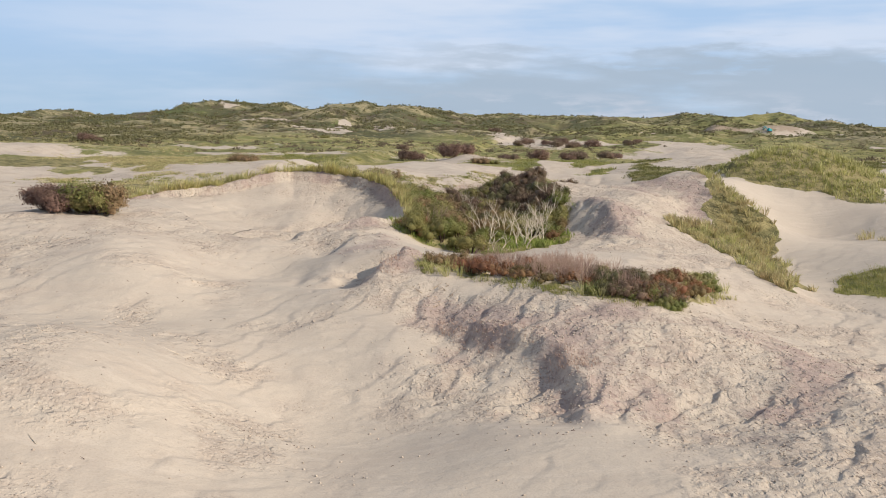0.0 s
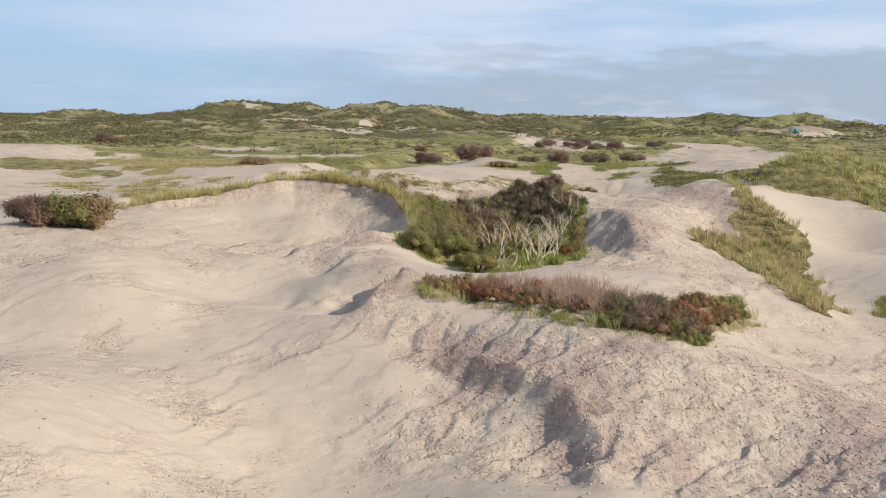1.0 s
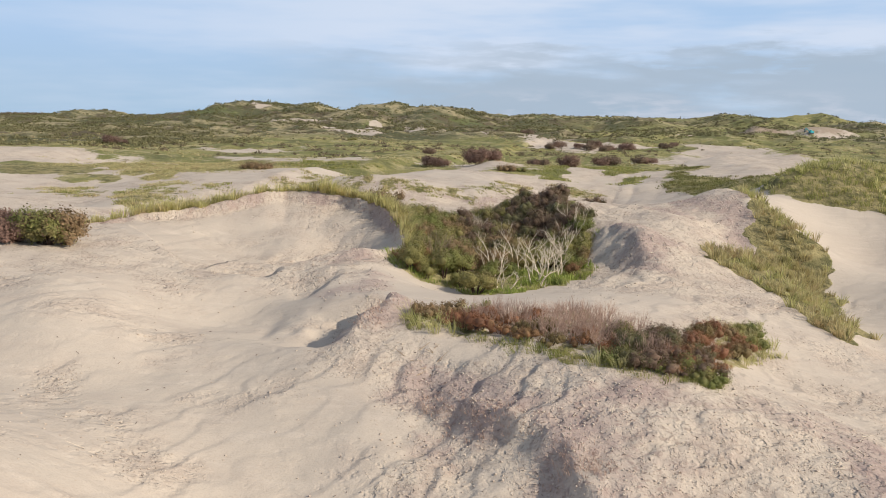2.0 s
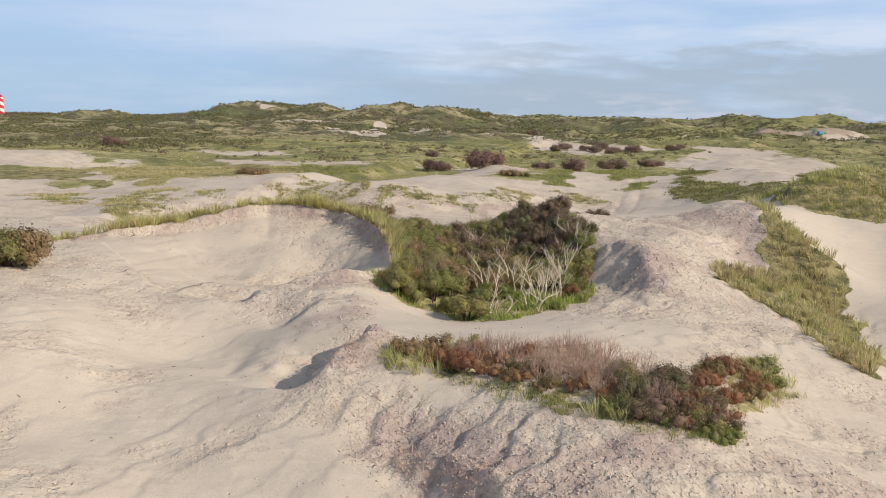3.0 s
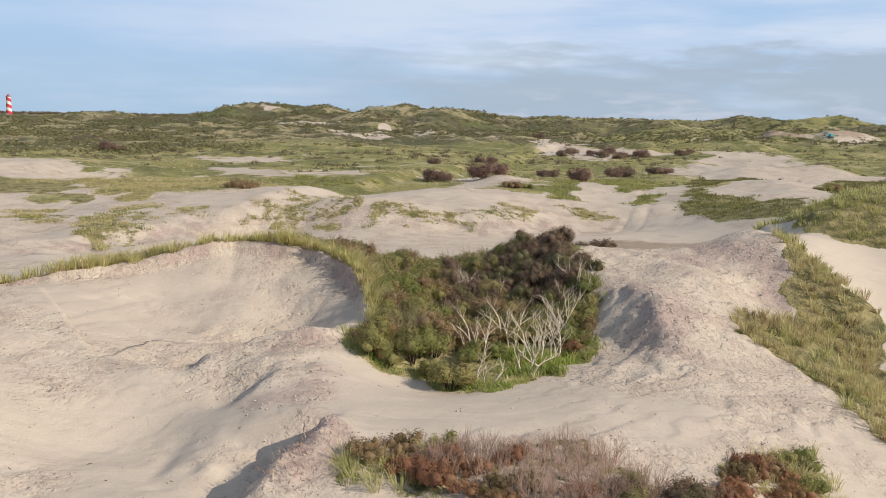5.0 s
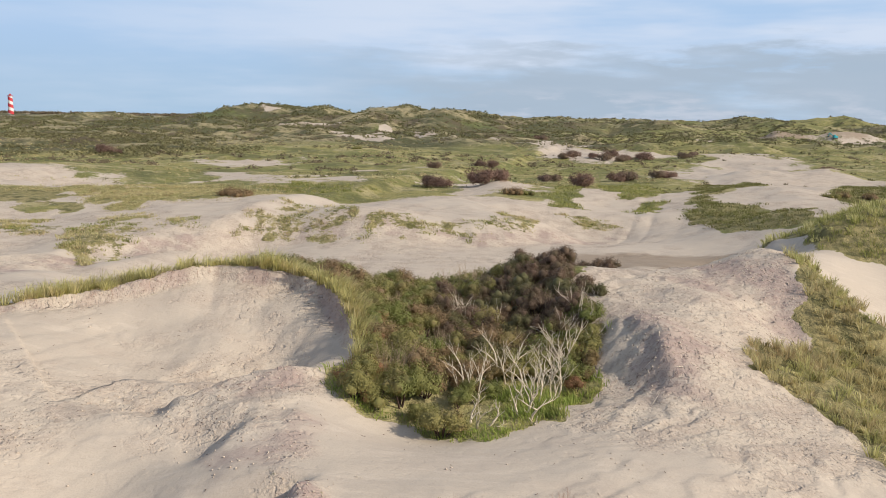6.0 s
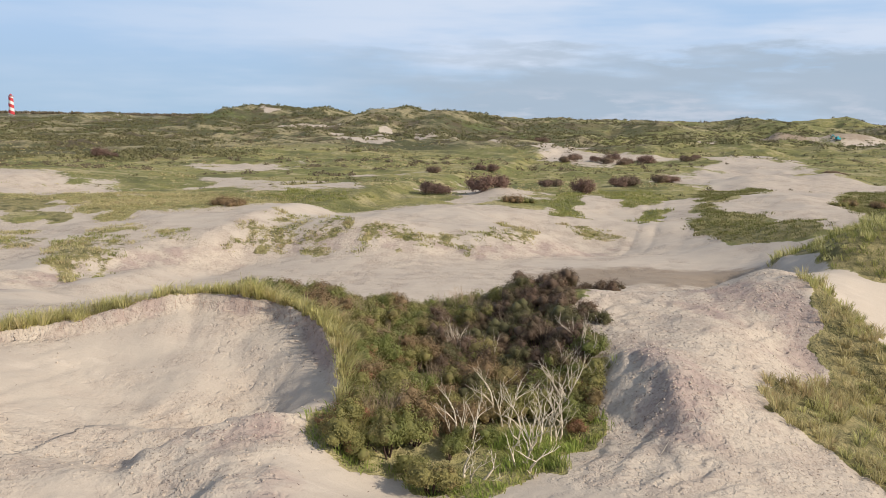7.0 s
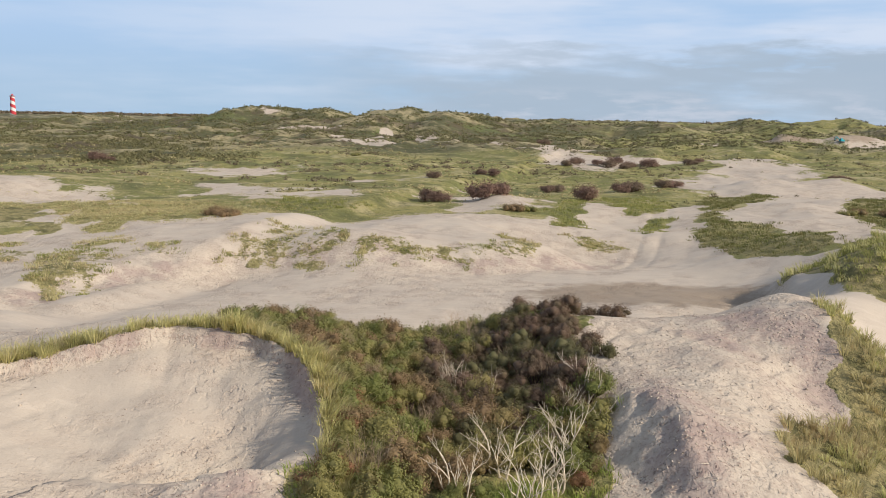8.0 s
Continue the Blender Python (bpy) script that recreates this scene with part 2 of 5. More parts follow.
def height(x, y):
    """The height of the bare ground."""
    x, y = np.asarray(x, float), np.asarray(y, float)
    d, way, r = along(x, y, FOOT)
    bank = np.maximum(smooth(0, 4.6, d + 0.5 * grain(x, y, 3.4, 23) + 0.25 * grain(x, y, 1.3, 24) + 0.12 * grain(x, y, 0.6, 25)) * smooth(1.0, 0.9, way), smooth(90, 108, y))
    z = 0.9 - 1.2 * smooth(56, 66, y) * smooth(-24, -20, x + 0.2 * (60 - y)) + 1.2 * bank * smooth(60, 68, y) - 1.9 * smooth(118, 165, y)
    for cx, cy, r, h in SWELLS:
        z = z + h * np.exp(-((x - cx) ** 2 + (y - cy) ** 2) / r ** 2)
    z = z + crisp(x, y)
    for cx, cy, rx, ry, h in HILLS:
        z = z + h * np.exp(-((x - cx) / rx) ** 2 - ((y - cy) / ry) ** 2)
    rough = smooth(130, 190, y)
    hilly = smooth(200, 310, y)
    z = z + rough * (0.7 * grain(x, y, 23, 3) + 0.5 * grain(x, y, 9, 4) + 0.45 * (0.5 - np.abs(grain(x, y, 5.5, 10))) + 0.16 * grain(x, y, 2.4, 11)) + hilly * hummocks(x, y)
    z = z - 5.0 * smooth(650, 1400, y) - 30.0 * smooth(1600, 4200, y)
    return z
# == end of land ==

# ---- materials ----
class Mat:
    """A small writer of node materials."""

    def __init__(self, name, rough=0.9):
        self.m = bpy.data.materials.new(name)
        self.m.use_nodes = True
        self.n, self.l = self.m.node_tree.nodes, self.m.node_tree.links
        self.p = self.n["Principled BSDF"]
        self.p.inputs["Roughness"].default_value = rough
        self.p.inputs["Specular IOR Level"].default_value = 0.25

    def put(self, v, socket):
        if isinstance(v, bpy.types.NodeSocket):
            self.l.new(v, socket)
        else:
            socket.default_value = v

    def noise(self, size, detail=3.0, rough=0.55, vec=None):
        t = self.n.new("ShaderNodeTexNoise")
        t.inputs["Scale"].default_value = 1.0 / size
        t.inputs["Detail"].default_value, t.inputs["Roughness"].default_value = detail, rough
        self.put(vec or self.place(), t.inputs["Vector"])
        return t.outputs[0]

    def place(self):
        return self.n.new("ShaderNodeNewGeometry").outputs["Position"]

    def island(self):
        return self.n.new("ShaderNodeNewGeometry").outputs["Random Per Island"]

    def each(self):
        return self.n.new("ShaderNodeObjectInfo").outputs["Random"]

    def attr(self, name):
        a = self.n.new("ShaderNodeAttribute")
        a.attribute_name = name
        return a.outputs["Fac"]

    def step(self, v, lo, hi, a=0.0, b=1.0):
        r = self.n.new("ShaderNodeMapRange")
        r.interpolation_type = "SMOOTHSTEP"
        for k, q in enumerate((v, lo, hi, a, b)):
            self.put(q, r.inputs[k])
        return r.outputs[0]

    def math(self, op, a, b=0.0):
        t = self.n.new("ShaderNodeMath")
        t.operation = op
        self.put(a, t.inputs[0])
        self.put(b, t.inputs[1])
        return t.outputs[0]

    def mix(self, f, a, b):
        t = self.n.new("ShaderNodeMix")
        t.data_type = "RGBA"
        for k, v in ((0, f), (6, a), (7, b)):
            self.put((*v, 1) if isinstance(v, tuple) and len(v) == 3 else v, t.inputs[k])
        return t.outputs[2]

    def bump(self, h, dist, strength=1.0, under=None):
        t = self.n.new("ShaderNodeBump")
        t.inputs["Distance"].default_value = dist
        self.put(strength, t.inputs["Strength"])
        self.put(h, t.inputs["Height"])
        if under is not None:
            self.put(under, t.inputs["Normal"])
        return t.outputs[0]

    def done(self, colour, normal=None, rough=None):
        self.put((*colour, 1) if isinstance(colour, tuple) else colour, self.p.inputs["Base Color"])
        if normal is not None:
            self.put(normal, self.p.inputs["Normal"])
        if rough is not None:
            self.put(rough, self.p.inputs["Roughness"])
        return self.m

    def thin(self, colour, through_light=0.3):
        """A leaf: some light comes through it."""
        self.put(colour, self.p.inputs["Base Color"])
        t = self.n.new("ShaderNodeBsdfTranslucent")
        self.put(colour, t.inputs["Color"])
        mixer = self.n.new("ShaderNodeMixShader")
        mixer.inputs[0].default_value = through_light
        self.l.new(self.p.outputs[0], mixer.inputs[1])
        self.l.new(t.outputs[0], mixer.inputs[2])
        self.l.new(mixer.outputs[0], self.n["Material Output"].inputs["Surface"])
        return self.m


def ground_material():
    m = Mat("dune_ground", 0.95)
    pos = m.place()
    broad, mid, fine, tiny = m.noise(7.0, 3), m.noise(1.3, 4), m.noise(0.22, 4, 0.65), m.noise(0.045, 3, 0.6)
    litter = m.attr("litter")
    crust = m.step(m.math("ADD", m.attr("crust"), m.math("MULTIPLY", m.math("SUBTRACT", mid, 0.5), 0.8)), 0.2, 0.8)
    sand = m.mix(m.step(broad, 0.38, 0.62), (0.532, 0.455, 0.371), (0.497, 0.427, 0.351))
    rough_sand = m.mix(m.step(mid, 0.42, 0.62), (0.55, 0.463, 0.372), (0.46, 0.376, 0.305))
    # dark and pale flecks painted as the shaded and lit sides of clods
    rough_sand = m.mix(m.step(fine, 0.52, 0.64, 0, 0.55), rough_sand, (0.36, 0.285, 0.225))
    rough_sand = m.mix(m.step(m.noise(0.1, 3, 0.6), 0.56, 0.66, 0, 0.5), rough_sand, (0.66, 0.57, 0.47))
    swept = m.n.new("ShaderNodeMapping")
    swept.inputs["Rotation"].default_value, swept.inputs["Scale"].default_value = (0, 0, radians(-28)), (0.3, 1.2, 1.0)
    m.l.new(pos, swept.inputs["Vector"])
    sand = m.mix(m.step(m.noise(1.6, 5, 0.62, swept.outputs[0]), 0.46, 0.64, 0, 0.55), sand, (0.47, 0.395, 0.325))
    sand = m.mix(m.step(m.noise(0.5, 4, 0.6, swept.outputs[0]), 0.52, 0.66, 0, 0.45), sand, (0.58, 0.50, 0.415))
    sand = m.mix(m.step(tiny, 0.48, 0.62, 0, 0.3), sand, (0.40, 0.325, 0.255))
    sand = m.mix(m.math("MULTIPLY", crust, 0.85), sand, rough_sand)
    # crust, roots and plant litter on eroded slopes
    crumbs = m.math("MULTIPLY", m.step(fine, 0.50, 0.66), m.step(litter, 0.15, 0.75))
    sand = m.mix(m.math("MULTIPLY", crumbs, 0.6), sand, (0.27, 0.19, 0.165))
    sand = m.mix(m.math("MULTIPLY", m.step(m.math("ADD", litter, m.math("MULTIPLY", m.math("SUBTRACT", mid, 0.5), 1.2)), 0.2, 0.8), 0.6), sand, (0.35, 0.258, 0.232))
    specks = m.math("MULTIPLY", m.step(m.noise(0.09, 3), 0.62, 0.66), m.math("MULTIPLY", crust, m.step(m.noise(2.2, 3), 0.44, 0.60)))
    sand = m.mix(m.math("MULTIPLY", specks, 0.8), sand, (0.17, 0.125, 0.09))
    # damp track sand, and the same darker brown over the far sand heaps
    damp_and_heaps = m.attr("damp_and_heaps")
    sand = m.mix(m.math("MULTIPLY", m.step(m.math("ADD", damp_and_heaps, m.math("MULTIPLY", m.math("SUBTRACT", mid, 0.5), 0.8)), 0.25, 0.8), 0.75), sand, (0.27, 0.205, 0.145))
    # short turf and moss between the tussocks
    clump = m.noise(1.3, 5, 0.7)
    green = m.mix(m.step(m.noise(20.0, 5, 0.6), 0.40, 0.60), (0.335, 0.30, 0.115), (0.215, 0.215, 0.075))
    green = m.mix(m.step(m.noise(6.5, 5, 0.65), 0.50, 0.62, 0, 0.8), green, (0.46, 0.39, 0.21))
    green = m.mix(m.step(m.noise(11.0, 5, 0.65), 0.50, 0.62, 0, 0.75), green, (0.125, 0.13, 0.052))
    green = m.mix(m.step(clump, 0.50, 0.60, 0, 0.55), green, (0.13, 0.14, 0.05))
    # heath, scrub and pale lichen grass on the old dunes
    scrub = m.attr("scrub")
    crest = m.math("ADD", m.attr("crest"), m.math("MULTIPLY", m.math("SUBTRACT", m.noise(7.0, 5, 0.65), 0.5), 1.6))
    brown = m.mix(m.step(crest, 0.54, 0.95), (0.115, 0.115, 0.055), (0.37, 0.315, 0.18))
    brown = m.mix(m.step(m.noise(18.0, 4, 0.6), 0.50, 0.62, 0, 0.85), brown, (0.125, 0.095, 0.062))
    brown = m.mix(m.step(m.noise(26.0, 4, 0.6), 0.56, 0.66, 0, 0.7), brown, (0.16, 0.19, 0.06))
    brown = m.mix(m.step(clump, 0.48, 0.62, 0, 0.7), brown, (0.085, 0.08, 0.04))
    brown = m.mix(m.step(m.noise(2.6, 4, 0.7), 0.56, 0.66, 0, 0.6), brown, (0.36, 0.31, 0.18))
    # brown thatch, its colour darkened in clumps for the shaded gaps between tussocks
    dark_thatch = m.mix(m.step(clump, 0.42, 0.62), (0.34, 0.285, 0.135), (0.14, 0.13, 0.055))
    green = m.mix(m.step(scrub, 0.1, 0.9), green, brown)
    green = m.mix(m.attr("dark_thatch"), green, dark_thatch)
    cover = m.math("ADD", m.attr("cover"), m.math("MULTIPLY", m.math("SUBTRACT", m.noise(0.7, 4, 0.65), 0.5), 1.0))
    cover = m.math("ADD", cover, m.math("MULTIPLY", m.math("SUBTRACT", m.noise(3.2, 6, 0.72), 0.5), 1.5))
    cover = m.math("ADD", cover, m.math("MULTIPLY", m.math("SUBTRACT", m.noise(0.28, 3, 0.6), 0.5), 0.9))
    colour = m.mix(m.step(cover, 0.42, 0.60), sand, green)
    pits = m.math("MULTIPLY", m.step(m.noise(0.3, 2, 0.5), 0.56, 0.70), m.step(m.noise(3.5, 3), 0.40, 0.58))
    turned = m.n.new("ShaderNodeMapping")
    turned.inputs["Rotation"].default_value, turned.inputs["Scale"].default_value = (0, 0, radians(35)), (0.35, 2.2, 1.0)
    m.l.new(pos, turned.inputs["Vector"])
    streaks = m.noise(0.5, 4, 0.62, turned.outputs[0])
    n = m.bump(m.noise(0.55, 4, 0.6), 0.07, m.step(crust, 0.0, 1.0, 0.2, 0.5))
    n = m.bump(streaks, 0.08, m.step(crust, 0.0, 1.0, 0.25, 0.6), n)
    n = m.bump(m.math("SUBTRACT", 1.0, pits), 0.05, m.step(crust, 0.0, 1.0, 0.15, 0.9), n)
    n = m.bump(m.step(m.noise(0.13, 3, 0.6), 0.50, 0.66), 0.03, m.step(crust, 0.0, 1.0, 0.0, 0.7), n)
    n = m.bump(fine, 0.06, m.step(crust, 0.0, 1.0, 0.2, 1.0), n)
    n = m.bump(tiny, 0.012, 0.6, n)
    n = m.bump(m.math("MULTIPLY", m.math("SUBTRACT", m.noise(1.6, 6, 0.75), 0.5), m.step(cover, 0.3, 0.9)), 0.8, 0.9, n)
    return m.done(colour, n)


def grass_material(name, a, b, straw, dark):
    m = Mat(name, 0.75)
    c = m.mix(m.island(), a, b)
    c = m.mix(m.step(m.noise(0.9, 3), 0.45, 0.68, 0, 0.75), c, straw)
    c = m.mix(m.step(m.noise(0.5, 3), 0.52, 0.64, 0, 0.75), c, dark)
    return m.thin(c, 0.4)


def leaf_material(name, a, b, c3, dark):
    m = Mat(name, 0.6)
    c = m.mix(m.step(m.each(), 0.0, 0.6), a, b)
    c = m.mix(m.step(m.each(), 0.70, 0.84, 0, 0.85), c, c3)
    c = m.mix(m.step(m.noise(0.9, 3), 0.52, 0.64, 0, 0.4), c, c3)
    c = m.mix(m.step(m.island(), 0.3, 1.0, 0, 0.45), c, dark)
    return m.thin(c, 0.3)


def bark_material(name, a, b):
    m = Mat(name, 0.9)
    c = m.mix(m.step(m.noise(0.12, 4, 0.6), 0.38, 0.62), a, b)
    c = m.mix(m.math("MULTIPLY", m.each(), 0.35), c, b)
    return m.done(c, m.bump(m.noise(0.03, 3), 0.01, 0.5))


def plain_material(name, a, b, size, rough=0.6, metal=0.0):
    m = Mat(name, rough)
    m.p.inputs["Metallic"].default_value = metal
    return m.done(m.mix(m.step(m.noise(size, 4, 0.6), 0.35, 0.65), a, b), m.bump(m.noise(size * 0.2, 3), size * 0.02, 0.4))


GROUND = ground_material()
MARRAM = grass_material("marram_blades", (0.47, 0.46, 0.175), (0.63, 0.58, 0.27), (0.74, 0.65, 0.39), (0.19, 0.19, 0.07))
STRAW = grass_material("dry_marram_blades", (0.48, 0.43, 0.195), (0.66, 0.57, 0.32), (0.50, 0.37, 0.21), (0.20, 0.175, 0.075))
PALE_MARRAM = grass_material("pale_marram_blades", (0.56, 0.53, 0.21), (0.72, 0.64, 0.31), (0.78, 0.66, 0.40), (0.27, 0.23, 0.09))
LUSH = grass_material("lush_green_blades", (0.25, 0.275, 0.075), (0.36, 0.35, 0.115), (0.43, 0.37, 0.16), (0.12, 0.135, 0.045))
OLIVE = leaf_material("olive_leaves", (0.22, 0.24, 0.07), (0.315, 0.285, 0.10), (0.31, 0.195, 0.115), (0.085, 0.088, 0.034))
DARK = leaf_material("dark_leaves", (0.165, 0.115, 0.078), (0.235, 0.155, 0.108), (0.155, 0.155, 0.065), (0.082, 0.061, 0.042))
RUSSET = leaf_material("russet_leaves", (0.30, 0.14, 0.08), (0.36, 0.18, 0.095), (0.22, 0.18, 0.08), (0.14, 0.08, 0.045))
HEATH = grass_material("heath_sprigs", (0.15, 0.165, 0.05), (0.235, 0.225, 0.08), (0.26, 0.21, 0.10), (0.08, 0.088, 0.03))
HERB = grass_material("fresh_herb_blades", (0.25, 0.33, 0.065), (0.36, 0.41, 0.11), (0.42, 0.39, 0.15), (0.13, 0.165, 0.042))
PURPLE = leaf_material("purple_brown_twigs", (0.21, 0.135, 0.105), (0.27, 0.165, 0.125), (0.24, 0.18, 0.12), (0.12, 0.08, 0.062))
HILL_OLIVE = leaf_material("hill_olive_leaves", (0.17, 0.17, 0.07), (0.23, 0.21, 0.10), (0.24, 0.18, 0.11), (0.10, 0.10, 0.045))
HILL_DARK = leaf_material("hill_dark_leaves", (0.17, 0.15, 0.085), (0.22, 0.17, 0.11), (0.24, 0.18, 0.125), (0.11, 0.095, 0.055))
GREY_BARK = bark_material("weathered_bark", (0.80, 0.71, 0.57), (0.58, 0.48, 0.37))
TAN_TWIG = bark_material("tan_twigs", (0.52, 0.41, 0.28), (0.36, 0.26, 0.18))
CRUMB = plain_material("crumbled_sand", (0.57, 0.485, 0.395), (0.47, 0.385, 0.315), 0.5, 0.95)
PINK_TWIG = bark_material("pinkish_twigs", (0.56, 0.40, 0.32), (0.37, 0.255, 0.20))
BROWN_TWIG = bark_material("brown_twigs", (0.125, 0.075, 0.06), (0.085, 0.055, 0.045))

# ---- plan of the plant cover ----
THICKET = [(-2.4, 39.4), (-1.0, 38.8), (0.3, 38.5), (1.4, 37.9), (2.9, 38.1), (4.6, 39.6), (6.0, 43.0), (6.9, 46.0), (6.4, 49.5), (6.2, 53.0), (7.0, 56.0),
           (4.5, 58.5), (1.5, 58.0), (-2.0, 59.0), (-6.0, 57.0), (-8.5, 53.0), (-7.0, 50.5), (-4.6, 49.5), (-2.9, 46.5), (-1.6, 43.5), (-1.5, 41.0)]
HEDGE = [(-0.9, 30.4), (0.2, 30.9), (1.1, 31.1), (2.2, 31.7), (3.7, 32.5), (5.0, 32.3), (5.8, 31.2), (6.4, 29.9), (7.2, 30.6), (8.0, 32.3), (8.7, 33.4), (10.1, 34.6), (11.2, 34.8), (11.0, 32.9), (9.8, 31.2), (8.6, 29.4), (7.7, 26.9),
         (6.2, 25.8), (5.0, 26.2), (4.2, 26.8), (3.2, 27.5), (2.5, 28.0), (1.4, 28.7), (0.6, 29.1), (-0.5, 29.6)]
SLOPE_GRASS = [(17.4, 58.6), (16.9, 57.0), (16.2, 53.0), (15.5, 50.3), (15.2, 48.8), (12.3, 47.0), (12.0, 43.8), (13.2, 41.4), (13.5, 39.0), (13.7, 36.8), (14.6, 36.0), (16.6, 40.0), (18.0, 45.0), (19.0, 50.0), (19.0, 54.0), (18.6, 57.0), (18.0, 58.6)]
LENS = [(18.2, 38.4), (19.0, 40.8), (21.0, 41.6), (26.0, 41.0), (25.0, 38.6), (19.8, 37.7)]
RIDGE = [(20.2, 69.5), (20.8, 66.0), (21.4, 63.8), (22.4, 62.6), (24.0, 61.4), (25.5, 60.4), (27.0, 59.0), (30.0, 58.5), (36.0, 70.0), (40.0, 84.0), (35.0, 90.0), (30.0, 84.5), (26.4, 80.5), (21.8, 75.0)]
BANK_LEFT = [(-29.2, 76.8), (-30.5, 81.0), (-28.3, 83.0), (-24.1, 79.9), (-22.0, 78.1), (-21.6, 76.6), (-22.4, 73.8), (-23.3, 70.8), (-24.3, 69.5), (-25.7, 70.1), (-26.9, 72.4)]
PALE_GRASS = [(-41.6, 104.2), (-37.2, 106.5), (-40.6, 116.3), (-31.9, 113.6), (-25.9, 108.0), (-24.3, 99.0), (-27.7, 96.8), (-27.8, 92.7), (-26.1, 85.6), (-27.2, 85.1), (-31.2, 88.6), (-32.7, 92.5), (-36.6, 95.8)]
DARK_TURF = [(-52.0, 103.0), (-45.2, 103.6), (-45.0, 106.9), (-36.9, 95.0), (-34.4, 91.5), (-37.1, 91.6), (-41.1, 93.0), (-48.0, 93.8)]
BANK_MID = [(-17.3, 82.7), (-17.0, 87.6), (-16.4, 92.4), (-13.1, 96.2), (-8.6, 86.3), (-8.2, 84.0), (-6.5, 83.1), (-7.5, 82.1), (-9.6, 83.2), (-10.3, 81.9), (-11.7, 82.1), (-13.2, 84.4), (-13.7, 82.5), (-15.4, 82.7)]
BANK_FRONT = [(-8.1, 84.5), (-6.5, 86.6), (-4.9, 86.4), (-1.3, 87.8), (2.5, 88.8), (4.9, 97.0), (7.6, 96.3), (7.4, 91.5), (6.5, 88.5), (3.6, 87.3), (2.1, 83.8), (0.7, 83.4), (-1.1, 84.6), (-4.1, 83.1), (-5.2, 83.5)]
BANK_SIDE = [(-24.5, 84.3), (-23.0, 84.6), (-20.8, 81.3), (-21.2, 80.2), (-23.3, 81.5)]
BANK_WEST = [(-40.3, 86.6), (-36.9, 86.9), (-32.2, 81.2), (-30.6, 77.9), (-32.5, 78.1), (-38.0, 79.1)]
BANK_EAST = [(10.0, 101.0), (12.1, 101.5), (14.3, 98.0), (11.6, 96.9)]
BANKS = [BANK_LEFT, BANK_MID, BANK_FRONT, BANK_SIDE, BANK_WEST, BANK_EAST]
GREENS = [
    [(8.6, 113.0), (13.2, 136.3), (15.3, 137.7), (13.3, 120.8), (11.9, 115.3), (11.7, 105.3), (9.4, 104.4)],
    [(18.0, 142.7), (20.1, 138.5), (25.0, 144.2), (25.6, 133.6), (22.1, 117.3), (17.8, 116.9), (16.9, 121.3)],
    [(17.2, 110.5), (19.6, 114.8), (21.4, 114.2), (20.5, 108.6), (17.7, 103.6)],
    [(20.9, 98.7), (25.0, 112.6), (26.8, 108.4), (29.6, 105.3), (29.0, 86.8), (27.3, 84.0), (25.9, 83.4), (22.8, 88.0), (21.3, 93.4)],
    [(31.9, 142.2), (42.5, 155.6), (44.6, 151.4), (31.5, 121.0), (27.8, 116.3), (26.2, 108.2), (25.1, 112.6)],
    [(38.5, 103.0), (42.2, 116.9), (49.0, 136.0), (60.0, 156.0), (72.0, 160.0), (62.0, 120.0), (46.0, 97.0)],
    [(-21.7, 108.3), (-20.9, 117.2), (-17.2, 115.4), (-13.2, 114.1), (-10.7, 115.8), (-13.2, 109.8), (-16.5, 107.2)],
]
BARE = [
    [(-84.0, 150.0), (-70.0, 131.0), (-56.7, 127.8), (-51.7, 124.9), (-48.0, 126.3), (-37.0, 107.7), (-38.0, 104.7), (-42.3, 105.5), (-47.0, 105.2), (-54.0, 103.9), (-66.0, 106.0)],
    [(-51.0, 168.0), (-50.0, 190.0), (-43.0, 196.0), (-37.0, 188.0), (-35.0, 174.0), (-41.0, 158.0)],
    [(-37.2, 131.3), (-38.8, 147.8), (-35.1, 152.3), (-27.4, 135.4), (-15.6, 121.3), (-18.8, 117.4), (-22.1, 108.1), (-26.0, 108.8)],
    [(-45.0, 309.0), (-20.0, 330.0), (-2.0, 309.0), (-20.0, 303.0)], [(-14.0, 157.0), (-9.0, 166.0), (-4.0, 161.0), (-9.0, 153.0)],
    [(0.5, 118.0), (1.5, 131.0), (6.5, 130.0), (6.5, 117.0)], [(12.0, 245.0), (27.0, 332.0), (38.0, 319.0), (24.0, 250.0)],
    [(47.0, 190.0), (52.0, 215.0), (62.0, 250.0), (74.0, 284.0), (90.0, 290.0), (70.0, 222.0), (60.0, 200.0), (54.0, 184.0)],
    [(28.1, 113.0), (32.0, 116.0), (46.0, 136.0), (40.0, 112.0), (37.7, 100.3), (28.8, 87.4), (29.5, 106.4)],
    [(36.4, 157.6), (34.2, 178.0), (38.2, 195.9), (49.0, 203.9), (50.0, 176.0), (60.0, 172.0), (74.0, 178.0), (68.0, 162.0), (50.0, 148.0), (45.2, 151.0)],
    [(11.1, 224.4), (16.0, 250.3), (36.5, 285.4), (49.6, 262.6), (56.3, 234.4), (39.4, 241.6), (30.3, 222.4), (14.8, 218.2)],
    [(-1.0, 117.0), (-3.5, 130.0), (2.0, 134.0), (8.2, 131.4), (9.0, 118.0)],
    [(119.0, 397.0), (126.0, 408.0), (137.0, 404.0), (130.0, 396.0)], [(146.0, 398.0), (152.0, 410.0), (163.0, 405.0), (156.0, 398.0)],
]


